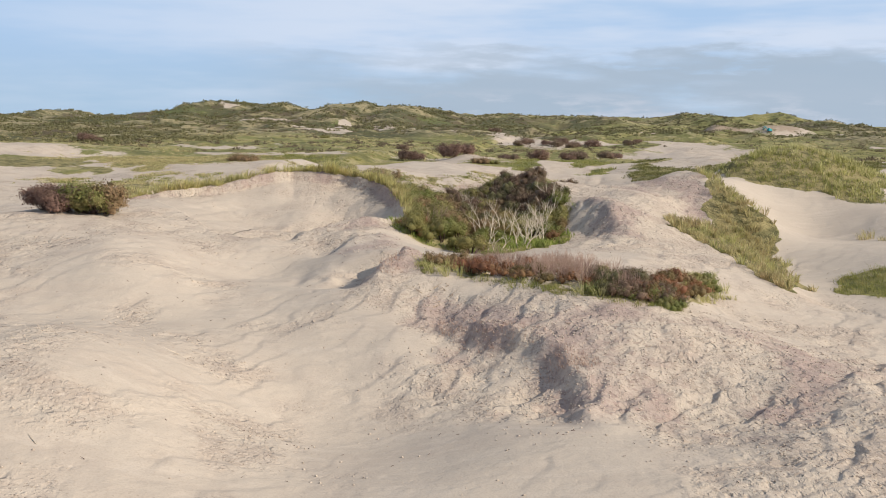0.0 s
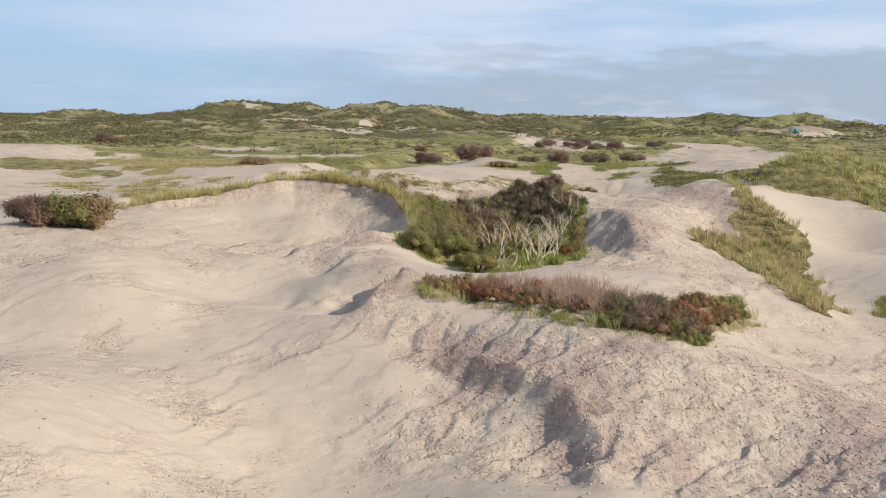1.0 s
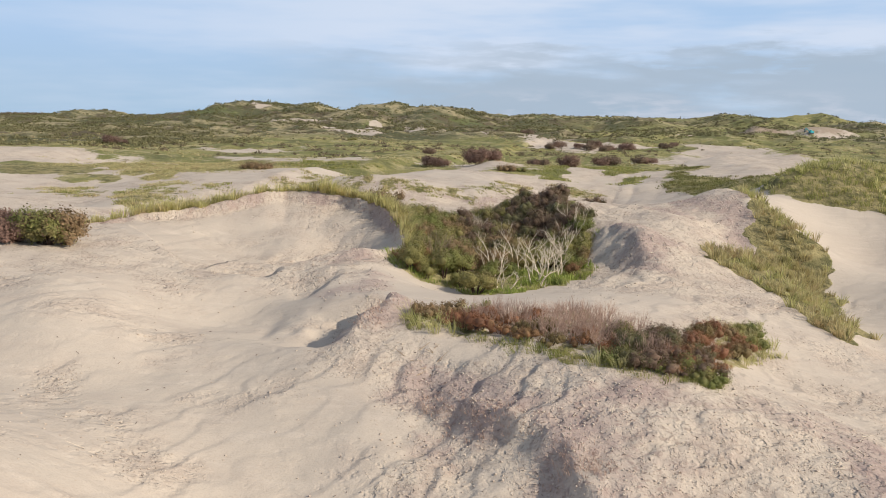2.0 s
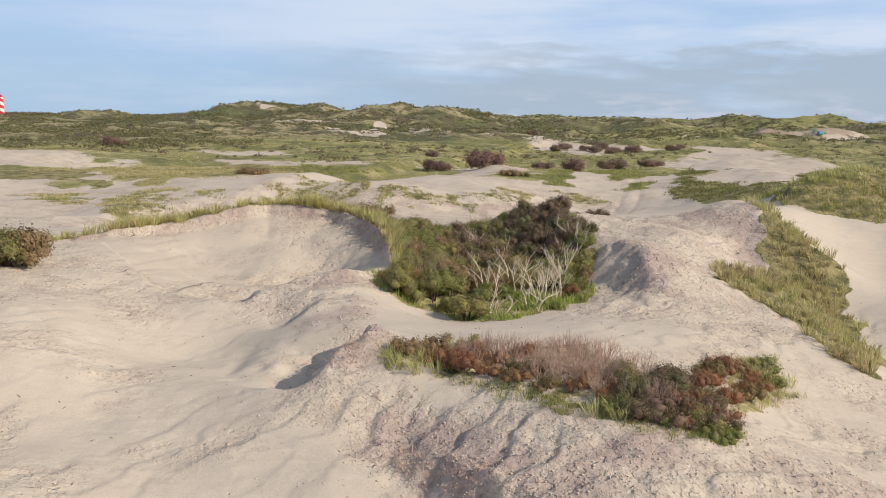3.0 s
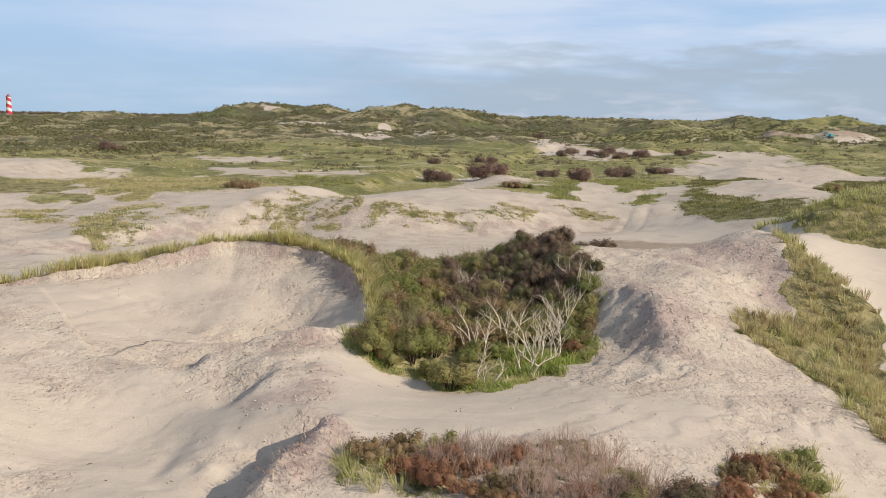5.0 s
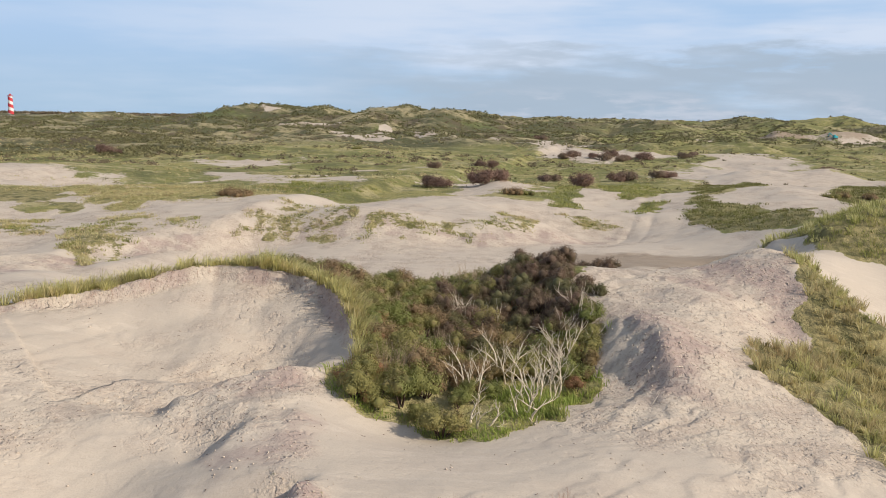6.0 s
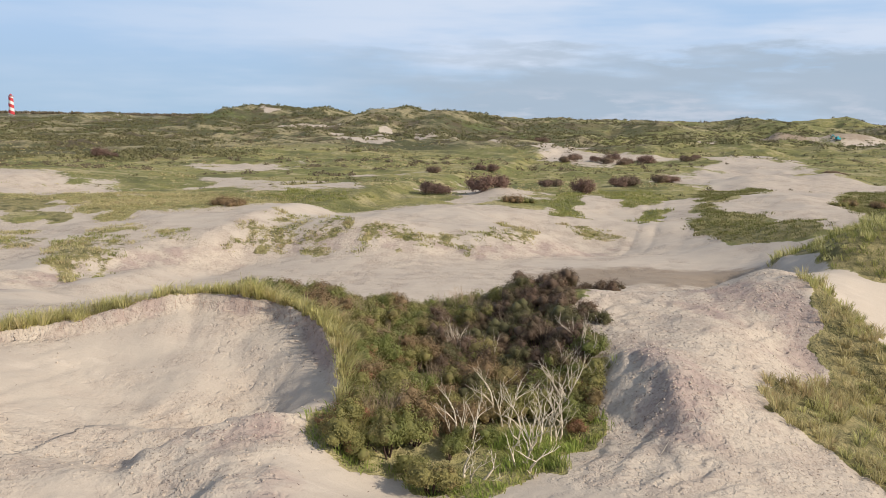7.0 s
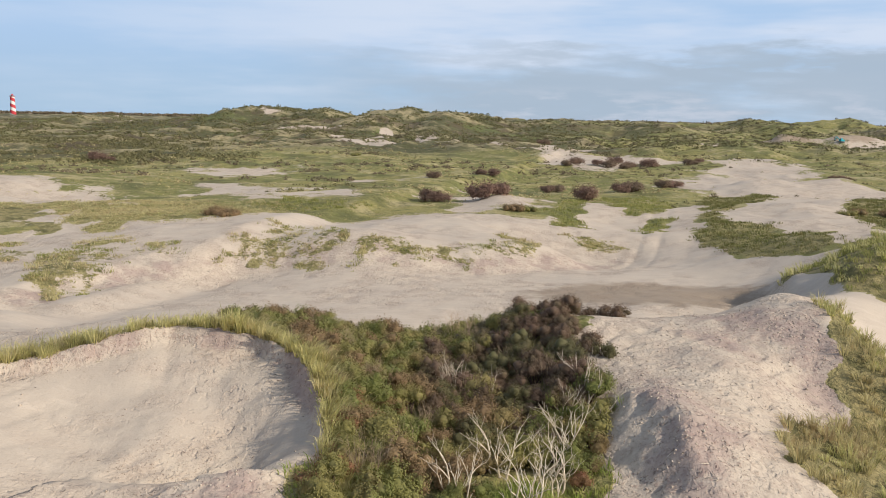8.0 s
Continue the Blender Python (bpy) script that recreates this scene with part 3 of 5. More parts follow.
def within(x, y, ring):
    """Metres inside (plus) or outside (minus) of a ring in plan; far outside plainly -99."""
    x, y = np.broadcast_arrays(np.asarray(x, float), np.asarray(y, float))
    p = np.array(ring)
    pad = 5 + 0.1 * np.abs(p[:, 1]).max()
    close = (x > p[:, 0].min() - pad) & (x < p[:, 0].max() + pad) & (y > p[:, 1].min() - pad) & (y < p[:, 1].max() + pad)
    out = np.full(x.shape, -99.0)
    if not close.any():
        return out
    u, v = x[close], y[close]
    d, way, r = along(u, v, ring + ring[:1])
    odd = np.zeros(u.shape, bool)
    for (x0, y0), (x1, y1) in zip(ring, ring[1:] + ring[:1]):
        odd ^= ((y0 > v) != (y1 > v)) & (u < (x1 - x0) * (v - y0) / (y1 - y0 + 1e-9) + x0)
    out[close] = np.where(odd, r, -r)
    return out


def blob(x, y, ring, ragged, size):
    """1 inside the ring and 0 outside, with an uneven edge."""
    return smooth(-0.35 * ragged, 0.35 * ragged, within(x, y, ring) + ragged * (grain(x, y, size, 31) + 0.5 * grain(x, y, size * 0.37, 32)))


def meadow(x, y):
    """How much of the ground past the sand bank is turf."""
    edge = 104 - 6 * smooth(-18, -26, x) + 26 * smooth(6, 14, x) + 22 * smooth(26, 40, x)
    wander = 6 * grain(x, y, 14, 33) + 3 * grain(x, y, 5, 34)
    c = smooth(-3, 3, y - edge + wander)
    for ring in BARE:
        q = 0.02 * abs(ring[0][1])
        c = c * (1 - smooth(-1.6 * q, 1.6 * q, within(x, y, ring) + 1.9 * q * (grain(x, y, 3 * q, 31) + 0.6 * grain(x, y, q, 32))))
    scars = smooth(0.70, 0.78, grain(x, y * 0.6, 26, 35) * 0.7 + grain(x, y * 0.7, 8, 36) * 0.45) * smooth(150, 260, y)
    return c * (1 - 0.9 * scars)


def rim_band(x, y):
    d, way, r = along(x, y, BLOWOUT)
    width = (2.5 + 0.6 * grain(x, y, 2.3, 37)) * (1 - 0.55 * smooth(0.55, 0.8, way))
    return smooth(-width - 0.3, -width + 0.3, d) * smooth(0.05, -0.15, d) * smooth(0.0, 0.03, way)


def cover_at(x, y):
    c = meadow(x, y)
    for ring, ragged, size in ((THICKET, 0.5, 1.2), (SLOPE_GRASS, 0.6, 1.5), (LENS, 0.4, 1.5), (RIDGE, 1.2, 3.0)):
        c = np.maximum(c, blob(x, y, ring, ragged, size))
    patchy = smooth(-0.6, 0.05, grain(x, y * 0.6, 2.6, 38) + 0.7 * grain(x, y * 0.7, 0.9, 39))
    for ring in BANKS:
        c = np.maximum(c, 0.58 * blob(x, y, ring, 1.5, 2.4) * np.maximum(patchy, 0.7))
    c = np.maximum(c, 0.5 * blob(x, y, HEDGE, 0.3, 0.9))
    c = np.maximum(c, 0.9 * blob(x, y, DARK_TURF, 2.5, 4.0))
    c = np.maximum(c, blob(x, y, PALE_GRASS, 2.5, 4.0) * smooth(-0.5, 0.1, grain(x, y, 3.0, 40)))
    for ring in GREENS:
        c = np.maximum(c, blob(x, y, ring, 1.2, 3.0))
    return np.maximum(c, 0.9 * rim_band(x, y))


def crust_at(x, y, litter=None):
    """Where the sand is crusted, trodden and crumbling (1), and where the wind has laid it smooth (0)."""
    q = 0.55 + 0.3 * grain(x, y, 5.5, 41) + 0.3 * grain(x, y, 1.9, 42)
    q = q - 0.22 * smooth(8.5, 3.0, np.hypot((x + 3.2) * 0.8, (y - 20.5) * 0.9))          # drift in front of the ledge
    q = q - 0.3 * smooth(6.5, 2.5, np.hypot((x + 8.0) * 0.8, (y - 43.0) * 1.3))          # floor of the blow-out
    q = q - 0.3 * smooth(5.0, 2.0, np.hypot((x - 1.8) * 0.5, (y - 35.4) * 1.4))          # saddle before the thicket
    q = q - 0.8 * smooth(17.5, 20.5, x) * smooth(72, 66, y)                              # slip face and flat
    q = q + 0.4 * smooth(3.8, 5.4, x) * smooth(26.5, 23.5, y)                            # eroded front slope
    q = q + 0.3 * smooth(5.5, 8.0, x) * smooth(15.5, 13.0, x) * smooth(36, 40, y) * smooth(60, 56, y)
    litter = np.clip(litter_at(x, y), 0, 1) if litter is None else litter
    return np.clip(q + 0.5 * litter, 0.15, 1)


def ledges(x, y, size, turn, seed):
    """Small broken steps that the wind has cut into crusted sand."""
    u = x * math.cos(turn) + y * math.sin(turn) + 0.55 * size * grain(x, y, 1.5 * size, seed) + 0.22 * size * grain(x, y, 0.5 * size, seed + 1)
    q = u / size - np.floor(u / size)
    return (np.where(q < 0.82, q / 0.82, (1 - q) / 0.18) - 0.5) * smooth(-0.15, 0.35, grain(x, y, 2.2 * size, seed + 2))


def relief(x, y):
    """Hoof-marks, crumbled ledges and wind marks in the sand."""
    near = (1 - smooth(170, 230, y)) * smooth(7, 12, y)
    litter = np.clip(litter_at(x, y), 0, 1)
    crust = crust_at(x, y, litter)
    wind = grain(x * 0.5 + y * 0.25, y * 1.6 - x * 0.5, 1.1, 46)
    z = 0.03 * grain(x, y, 1.3, 43) + 0.018 * wind
    z = z + crust * (0.05 * grain(x, y, 0.75, 44) + 0.03 * grain(x, y, 0.33, 45) + 0.014 * grain(x, y, 0.15, 47)) + 0.07 * litter * grain(x, y, 0.5, 50)
    z = z + crust * smooth(70, 60, y) * (0.11 * ledges(x, y, 1.05, 2.5, 151) + 0.06 * ledges(x, y, 0.5, 1.9, 155) + 0.10 * smooth(4.0, 5.5, x) * smooth(27, 24, y) * ledges(x, y, 1.6, 1.2, 159))
    z = z + smooth(82, 92, y) * (0.14 * grain(x, y, 3.6, 141) + 0.07 * grain(x, y, 1.5, 142)) + smooth(84, 100, y) * smooth(18, 30, x) * 0.4 * grain(x, y, 8.0, 143)
    d, way, r = along(x, y, RUTS)
    rut = np.exp(-((np.abs(d) - 0.85) / 0.28) ** 2) * (0.6 + 0.4 * grain(x, y, 0.6, 49))
    return near * z - 0.10 * rut * smooth(0, 0.1, way) * smooth(1, 0.9, way)


# wheel ruts of a vehicle up the sandy ramp
RUTS = [(12.5, 86.0), (16.0, 95.0), (19.5, 108.0), (26.0, 140.0), (38.0, 180.0)]


def litter_at(x, y):
    """Where the sand is crusted and strewn with roots and dead stems."""
    q = smooth(1.0, -0.5, np.abs((x - 1.6) * 0.75 + (y - 24.5) * 0.66) - 1.2) * smooth(7, 3, np.hypot(x - 1.5, y - 24.8))
    q = np.maximum(q, 0.95 * smooth(9, 3, np.hypot((x - 8.5) * 0.75, (y - 22.6) * 1.5)))
    q = np.maximum(q, 1.1 * smooth(2.4, 0.8, np.hypot((x + 1.8) * 1.1, (y - 30.8) * 0.75)))
    q = np.maximum(q, 0.9 * smooth(2.4, 0.8, np.hypot(x + 3.3, (y - 35.6) * 0.9)))
    q = np.maximum(q, 0.9 * smooth(3.6, 1.0, np.hypot(x - 8.4, (y - 44.5) * 0.6)))
    q = np.maximum(q, 0.8 * smooth(2.2, 0.6, np.hypot((x + 4.2) * 0.7, (y - 39.2) * 1.2)))
    q = np.maximum(q, 0.95 * smooth(5.0, 1.5, np.hypot(x - 14.0, (y - 53.5) * 0.65)))
    q = np.maximum(q, 0.9 * smooth(0.7, 0.1, np.abs(along(x, y, BLOWOUT)[0] - 0.1)))
    q = np.maximum(q, 0.7 * smooth(2.4, 0.6, np.abs(along(x, y, FOOT)[0] - 1.4)))
    return q * (0.55 + 0.45 * grain(x, y, 1.7, 48))


def ground_z(x, y):
    return height(x, y) + relief(x, y)


# ---- ground sheet ----
def steps(parts):
    v = []
    for lo, hi, k, c in parts:
        y = lo
        while y < hi:
            v.append(y)
            y += k * abs(y) + c
    return v


def sheet():
    ys = np.array([-900, -500, -300, -180, -110, -70, -45, -30, -20, -13, -8, -4, 0, 3, 6, 8, 10] + steps([(11.5, 70, 0.0025, 0.026), (70, 130, 0.004, 0.03), (130, 620, 0.009, 0), (620, 4600, 0.06, 0)]) + [4700.0])
    outer = np.array([0.6, 0.66, 0.75, 0.9, 1.1, 1.4, 1.9, 2.8, 4.5, 8.0, 16.0, 40.0, 90.0])
    s = np.concatenate([-outer[::-1], np.linspace(-0.57, 0.57, 510), outer])
    X = np.clip(s[None, :] * np.maximum(ys + 4, 14)[:, None], -4700, 4700)
    return X, np.repeat(ys[:, None], len(s), 1)


def mesh_from(name, co, loops, starts, smooth_faces=False):
    me = bpy.data.meshes.new(name)
    me.vertices.add(len(co))
    me.vertices.foreach_set("co", np.asarray(co, np.float32).ravel())
    me.loops.add(len(loops))
    me.loops.foreach_set("vertex_index", np.asarray(loops, np.int32))
    me.polygons.add(len(starts))
    me.polygons.foreach_set("loop_start", np.asarray(starts, np.int32))
    if smooth_faces:
        me.polygons.foreach_set("use_smooth", np.ones(len(starts), bool))
    me.update(calc_edges=True)
    return me


def build_ground():
    SX, SY = sheet()
    SZ = ground_z(SX, SY)
    rows_n, cols_n = SX.shape
    idx = np.arange(SX.size).reshape(rows_n, cols_n)
    quads = np.stack([idx[:-1, :-1], idx[:-1, 1:], idx[1:, 1:], idx[1:, :-1]], -1).reshape(-1)
    me = mesh_from("ground", np.stack([SX, SY, SZ], -1).reshape(-1, 3), quads, np.arange(0, len(quads), 4), True)
    # the first two spots only darken the heaps; the last is the damp track
    damp_and_heaps = 0.8 * smooth(1.3, 0.5, np.hypot((SX - 127) / 14, (SY - 402) / 9)) + 0.8 * smooth(1.3, 0.5, np.hypot((SX - 154) / 14, (SY - 405) / 9)) + smooth(1.3, 0.4, np.hypot((SX - 13) / 9, (SY - 75) / 6.5))
    litter = np.clip(litter_at(SX, SY), 0, 1)
    scrub = 0.25 * smooth(170, 300, SY) + 0.75 * smooth(215, 300, SY) * smooth(-0.55, 0.15, grain(SX, SY, 80, 51) + 0.5 * grain(SX, SY, 30, 52) + 0.9 * smooth(60, -20, SX) - 0.35)
    scrub = np.maximum(scrub, 0.9 * smooth(-55, -75, SX) * smooth(185, 210, SY))
    crest = smooth(-1.2, 2.2, hummocks(SX, SY))
    dark_thatch = np.maximum(np.maximum(blob(SX, SY, SLOPE_GRASS, 0.6, 1.5), blob(SX, SY, RIDGE, 1.2, 3.0)), np.maximum(rim_band(SX, SY), 0.8 * blob(SX, SY, HEDGE, 0.3, 0.9)))
    for ring in BANKS + [DARK_TURF] + GREENS[3:6]:
        dark_thatch = np.maximum(dark_thatch, 0.75 * blob(SX, SY, ring, 1.5, 2.4))
    for key, v in (("cover", cover_at(SX, SY)), ("litter", litter), ("crust", crust_at(SX, SY, litter)), ("damp_and_heaps", damp_and_heaps), ("scrub", np.clip(scrub, 0, 1)), ("crest", crest), ("dark_thatch", dark_thatch)):
        a = me.attributes.new(key, "FLOAT", "POINT")
        a.data.foreach_set("value", v.astype(np.float32).ravel())
    me.materials.append(GROUND)
    return tagged(new("ground", me), "pale wind-blown dune sand with patches of dune grass", "ground", kind="structure")


ground = build_ground()

# ---- plants: helpers ----
RNG = np.random.default_rng(7)


def scatter(n, x0, x1, y0, y1, keep):
    """Up to n places in a box, each kept with the chance that keep gives."""
    x, y = RNG.uniform(x0, x1, n), RNG.uniform(y0, y1, n)
    ok = RNG.random(n) < keep(x, y)
    return x[ok], y[ok]


def blades(x, y, z, length, width, lean, per, spread, wind=(-0.25, 0.1)):
    """Tufts of bent grass blades at the places given: vertices and faces of one mesh."""
    n = len(x) * per
    bx, by, bz = (np.repeat(v, per) for v in (x, y, z))
    a = RNG.uniform(0, 2 * np.pi, n)
    r = spread * np.sqrt(RNG.random(n))
    L = np.repeat(length, per) * RNG.uniform(0.6, 1.1, n)
    k = lean * RNG.uniform(0.2, 1.0, n)
    dx, dy = np.cos(a) * k + wind[0], np.sin(a) * k + wind[1]
    base = np.stack([bx + np.cos(a) * r, by + np.sin(a) * r, bz - 0.03], -1)
    mid = base + np.stack([dx * L * 0.35, dy * L * 0.35, 0.6 * L], -1)
    tip = base + np.stack([dx * L, dy * L, L * (1.0 - 0.35 * k)], -1)
    w = RNG.uniform(0, np.pi, n)
    side = np.stack([np.cos(w), np.sin(w), 0 * w], -1) * (width * 0.5)
    co = np.stack([base - side, base + side, mid + side * 0.8, mid - side * 0.8, tip], 1).reshape(-1, 3)
    o = np.arange(n)[:, None] * 5
    loops = np.concatenate([o + 0, o + 1, o + 2, o + 3, o + 3, o + 2, o + 4], 1).ravel()
    starts = (np.arange(n)[:, None] * 7 + np.array([0, 4])).ravel()
    return co, loops, starts


def tussocks(gap, x0, x1, y0, y1, keep):
    """Places on a jittered grid, so that each tussock stands by itself."""
    gx, gy = np.meshgrid(np.arange(x0, x1, gap), np.arange(y0, y1, gap))
    x, y = gx.ravel() + RNG.uniform(-0.42, 0.42, gx.size) * gap, gy.ravel() + RNG.uniform(-0.42, 0.42, gx.size) * gap
    ok = RNG.random(x.size) < keep(x, y)
    return x[ok], y[ok]


def grass(name, label, mat, x, y, length, width=0.014, lean=0.5, per=16, spread=0.16, wind=(-0.25, 0.1)):
    L = length * RNG.uniform(0.4, 1.25, len(x)) * (1 + 0.35 * grain(x, y, 1.0, 82))
    me = mesh_from(name, *blades(x, y, ground_z(x, y), L, width, lean, per, spread, wind))
    me.materials.append(mat)
    return tagged(new(name, me), label, "grass", kind="stuff")


def part(name, me, material, parent, label=""):
    me.materials.append(material)
    ob = new(name, me)
    ob.parent = parent
    return tagged(ob, label) if label else ob


def tubes(segs, sides=4):
    """Tapered limbs: rows of (start, end, radius at start, radius at end)."""
    co, loops, starts = [], [], []
    ring = [(math.cos(2 * math.pi * i / sides), math.sin(2 * math.pi * i / sides)) for i in range(sides)]
    for p, q, r0, r1 in segs:
        d = (q - p).normalized()
        u = d.orthogonal().normalized()
        v = d.cross(u)
        b = len(co)
        co += [p + (u * c + v * s_) * r0 for c, s_ in ring] + [q + (u * c + v * s_) * r1 for c, s_ in ring]
        for i in range(sides):
            j = (i + 1) % sides
            starts.append(len(loops))
            loops += [b + i, b + j, b + sides + j, b + sides + i]
    return mesh_from("limbs", [tuple(c) for c in co], loops, starts)


def grow(rnd, p, d, length, r, level, segs, spread=0.6, split=(2, 3), droop=0.0, crook=0.22):
    """A branch that bends, tapers and divides."""
    n = 3
    for i in range(n):
        d = (d + Vector((rnd.uniform(-1, 1), rnd.uniform(-1, 1), rnd.uniform(-0.6, 1) - droop)) * crook).normalized()
        q = p + d * (length / n)
        segs.append((p, q, r, r * 0.82))
        p, r = q, r * 0.82
        if level > 0 and (i == n - 1 or rnd.random() < 0.55):
            for _ in range(rnd.randint(*split) if i == n - 1 else 1):
                e = (d + Vector((rnd.uniform(-1, 1), rnd.uniform(-1, 1), rnd.uniform(-0.3, 0.9))) * spread).normalized()
                grow(rnd, p, e, length * rnd.uniform(0.5, 0.75), r * 0.72, level - 1, segs, spread, split, droop, crook)


def ball():
    b = bmesh.new()
    bmesh.ops.create_icosphere(b, subdivisions=1, radius=1.0)
    v, f = np.array([q.co[:] for q in b.verts]), np.array([[q.index for q in t.verts] for t in b.faces])
    b.free()
    return v, f


BALL_V, BALL_F = ball()


def leaves(rng, R, H, lobes, sprigs, per, size, upright=0.7, heart=0.6):
    """A crown of many small leaves on uneven lobes."""
    lob = []
    for i in range(lobes):
        a, rr = rng.uniform(0, 2 * np.pi), R * 0.75 * math.sqrt(rng.random())
        lr = R * rng.uniform(0.26, 0.48)
        lob.append((math.cos(a) * rr, math.sin(a) * rr, max(lr * 0.45, (H - lr) * rng.uniform(0.3, 1.0) * (1 - 0.55 * (rr / R) ** 2)), lr))
    lob = np.array(lob)
    k = rng.integers(0, lobes, sprigs)
    d = rng.normal(size=(sprigs, 3))
    d[:, 2] = np.abs(d[:, 2]) * 0.9 - 0.35
    d /= np.linalg.norm(d, axis=1)[:, None]
    base = lob[k, :3] + d * lob[k, 3:4] * rng.uniform(0.88, 1.08, sprigs)[:, None]
    base[:, 2] = np.maximum(base[:, 2], 0.05)
    grow_dir = d * (1 - upright) + np.array([0, 0, upright]) + rng.normal(scale=0.22, size=(sprigs, 3))
    grow_dir /= np.linalg.norm(grow_dir, axis=1)[:, None]
    n = sprigs * per
    b, g, face = np.repeat(base, per, 0), np.repeat(grow_dir, per, 0), np.repeat(d, per, 0)
    face = face + np.array([0, 0, 0.25]) + rng.normal(scale=0.30, size=(n, 3))
    face /= np.linalg.norm(face, axis=1)[:, None]
    out = rng.normal(size=(n, 3)) + g * 0.8
    out -= (out * face).sum(1)[:, None] * face
    ld = out / np.linalg.norm(out, axis=1)[:, None]
    w = np.cross(ld, face)
    L = size * rng.uniform(0.7, 1.4, n)[:, None]
    p0 = b + g * rng.uniform(-0.6, 1.6, n)[:, None] * size + rng.normal(scale=0.7 * size, size=(n, 3))
    co = np.stack([p0 + w * L * 0.34, p0 + ld * L * 0.8, p0 - w * L * 0.34], 1).reshape(-1, 3)
    loops, starts = [np.arange(3 * n)], [np.arange(0, 3 * n, 3)]
    parts_co = [co]
    # a solid core added inside each lobe, so that no light leaks through
    for lx, ly, lz, lr in lob:
        v = BALL_V * (heart * lr) * (1 + 0.22 * rng.normal(size=(len(BALL_V), 1))) + np.array([lx, ly, lz])
        v[:, 2] = np.maximum(v[:, 2], -0.05)
        off = sum(len(q) for q in parts_co)
        at = sum(len(q) for q in loops)
        parts_co.append(v)
        loops.append(BALL_F.ravel() + off)
        starts.append(at + np.arange(0, BALL_F.size, 3))
    return mesh_from("foliage", np.concatenate(parts_co), np.concatenate(loops), np.concatenate(starts)), lob


def shrub_proto(name, label, seed, R, H, leaf_mat, bark, lobes=8, sprigs=230, per=7, size=0.065, group="", twigs=0, heart=0.6):
    """A leafy shrub: an empty at its foot with stems and foliage."""
    rng, rnd = np.random.default_rng(seed), random.Random(seed)
    root = tagged(new(name), label, "shrub", group)
    me, lob = leaves(rng, R, H, lobes, sprigs, per, size, heart=heart)
    tagged(part("foliage", me, leaf_mat, root), kind="stuff")
    segs = []
    for lx, ly, lz, lr in lob:
        top = Vector((lx, ly, lz + lr * 0.5))
        foot = Vector((lx * 0.15, ly * 0.15, -0.1))
        mid = foot.lerp(top, 0.5) + Vector((rnd.uniform(-1, 1), rnd.uniform(-1, 1), 0)) * 0.08
        segs += [(foot, mid, 0.03, 0.02), (mid, top, 0.02, 0.008)]
    for _ in range(twigs):
        a, rr = rnd.uniform(0, 6.28), R * rnd.random()
        p = Vector((math.cos(a) * rr, math.sin(a) * rr, H * rnd.uniform(0.3, 0.6)))
        segs.append((p, p + Vector((rnd.uniform(-0.3, 0.3), rnd.uniform(-0.3, 0.3), rnd.uniform(0.35, 0.6))), 0.008, 0.003))
    tagged(part("branchwork", tubes(segs, 3), bark, root), kind="stuff")
    return root


def bare_proto(name, label, seed, R, H, bark, stems=30, level=2, r0=0.018, spread=0.5, group="", lean=0.6):
    """A leafless shrub of many forking twigs."""
    rnd = random.Random(seed)
    root = tagged(new(name), label, "shrub", group)
    segs = []
    for _ in range(stems):
        a, rr = rnd.uniform(0, 6.28), R * 0.45 * math.sqrt(rnd.random())
        p = Vector((math.cos(a) * rr, math.sin(a) * rr, -0.06))
        d = Vector((math.cos(a) * lean * rnd.random(), math.sin(a) * lean * rnd.random(), 1)).normalized()
        grow(rnd, p, d, H * rnd.uniform(0.45, 0.65), r0 * rnd.uniform(0.6, 1.1), level, segs, spread, (2, 3))
    tagged(part("branchwork", tubes(segs, 3), bark, root), kind="stuff")
    return root


def dead_proto(name, label, seed, H, stems, r0, group="", sprawl=0.6):
    """A dead, bleached shrub: a few thick crooked stems that fork into bare branches."""
    rnd = random.Random(seed)
    root = tagged(new(name), label, "dead shrub", group)
    for _ in range(stems):
        segs = []
        a = rnd.uniform(0, 6.28)
        p = Vector((math.cos(a), math.sin(a), 0)) * rnd.uniform(0.05, 0.3) - Vector((0, 0, 0.12))
        k = rnd.uniform(0.1 * sprawl, sprawl)
        d = Vector((math.cos(a) * k, math.sin(a) * k, 1)).normalized()
        grow(rnd, p, d, H * rnd.uniform(0.40, 0.62), r0 * rnd.uniform(0.6, 1.2), 2, segs, 0.7, (1, 3), 0.05, 0.42)
        part("stem", tubes(segs, 4), GREY_BARK, root)
    return root


def stand(proto, x, y, size, turn, first, sink=0.02):
    """The first use moves the thing itself, the later ones set copies."""
    m = Matrix.LocRotScale((x, y, float(ground_z(x, y)) - sink), Euler((0, 0, turn)), None)
    if first:
        proto.matrix_basis = m @ Matrix.Diagonal((size, size, size, 1))
        return proto
    ob = copy_thing(proto, m)
    ob.scale = (size, size, size * RND.uniform(0.85, 1.15))
    return ob


RND = random.Random(11)


def plant(protos, places, lo=0.8, hi=1.25):
    used = set()
    for x, y in places:
        p = RND.choice(protos)
        stand(p, x, y, RND.uniform(lo, hi), RND.uniform(0, 6.28), p.name not in used)
        used.add(p.name)
    for p in protos:
        if p.name not in used:
            for o in list(p.children) + [p]:
                bpy.data.objects.remove(o)


def spaced(n, gap, x0, x1, y0, y1, keep):
    """Places no nearer to each other than gap."""
    out = []
    for _ in range(n):
        x, y = RND.uniform(x0, x1), RND.uniform(y0, y1)
        if all((x - a) ** 2 + (y - b) ** 2 > gap * gap for a, b in out) and RND.random() < keep(x, y):
            out.append((x, y))
    return out


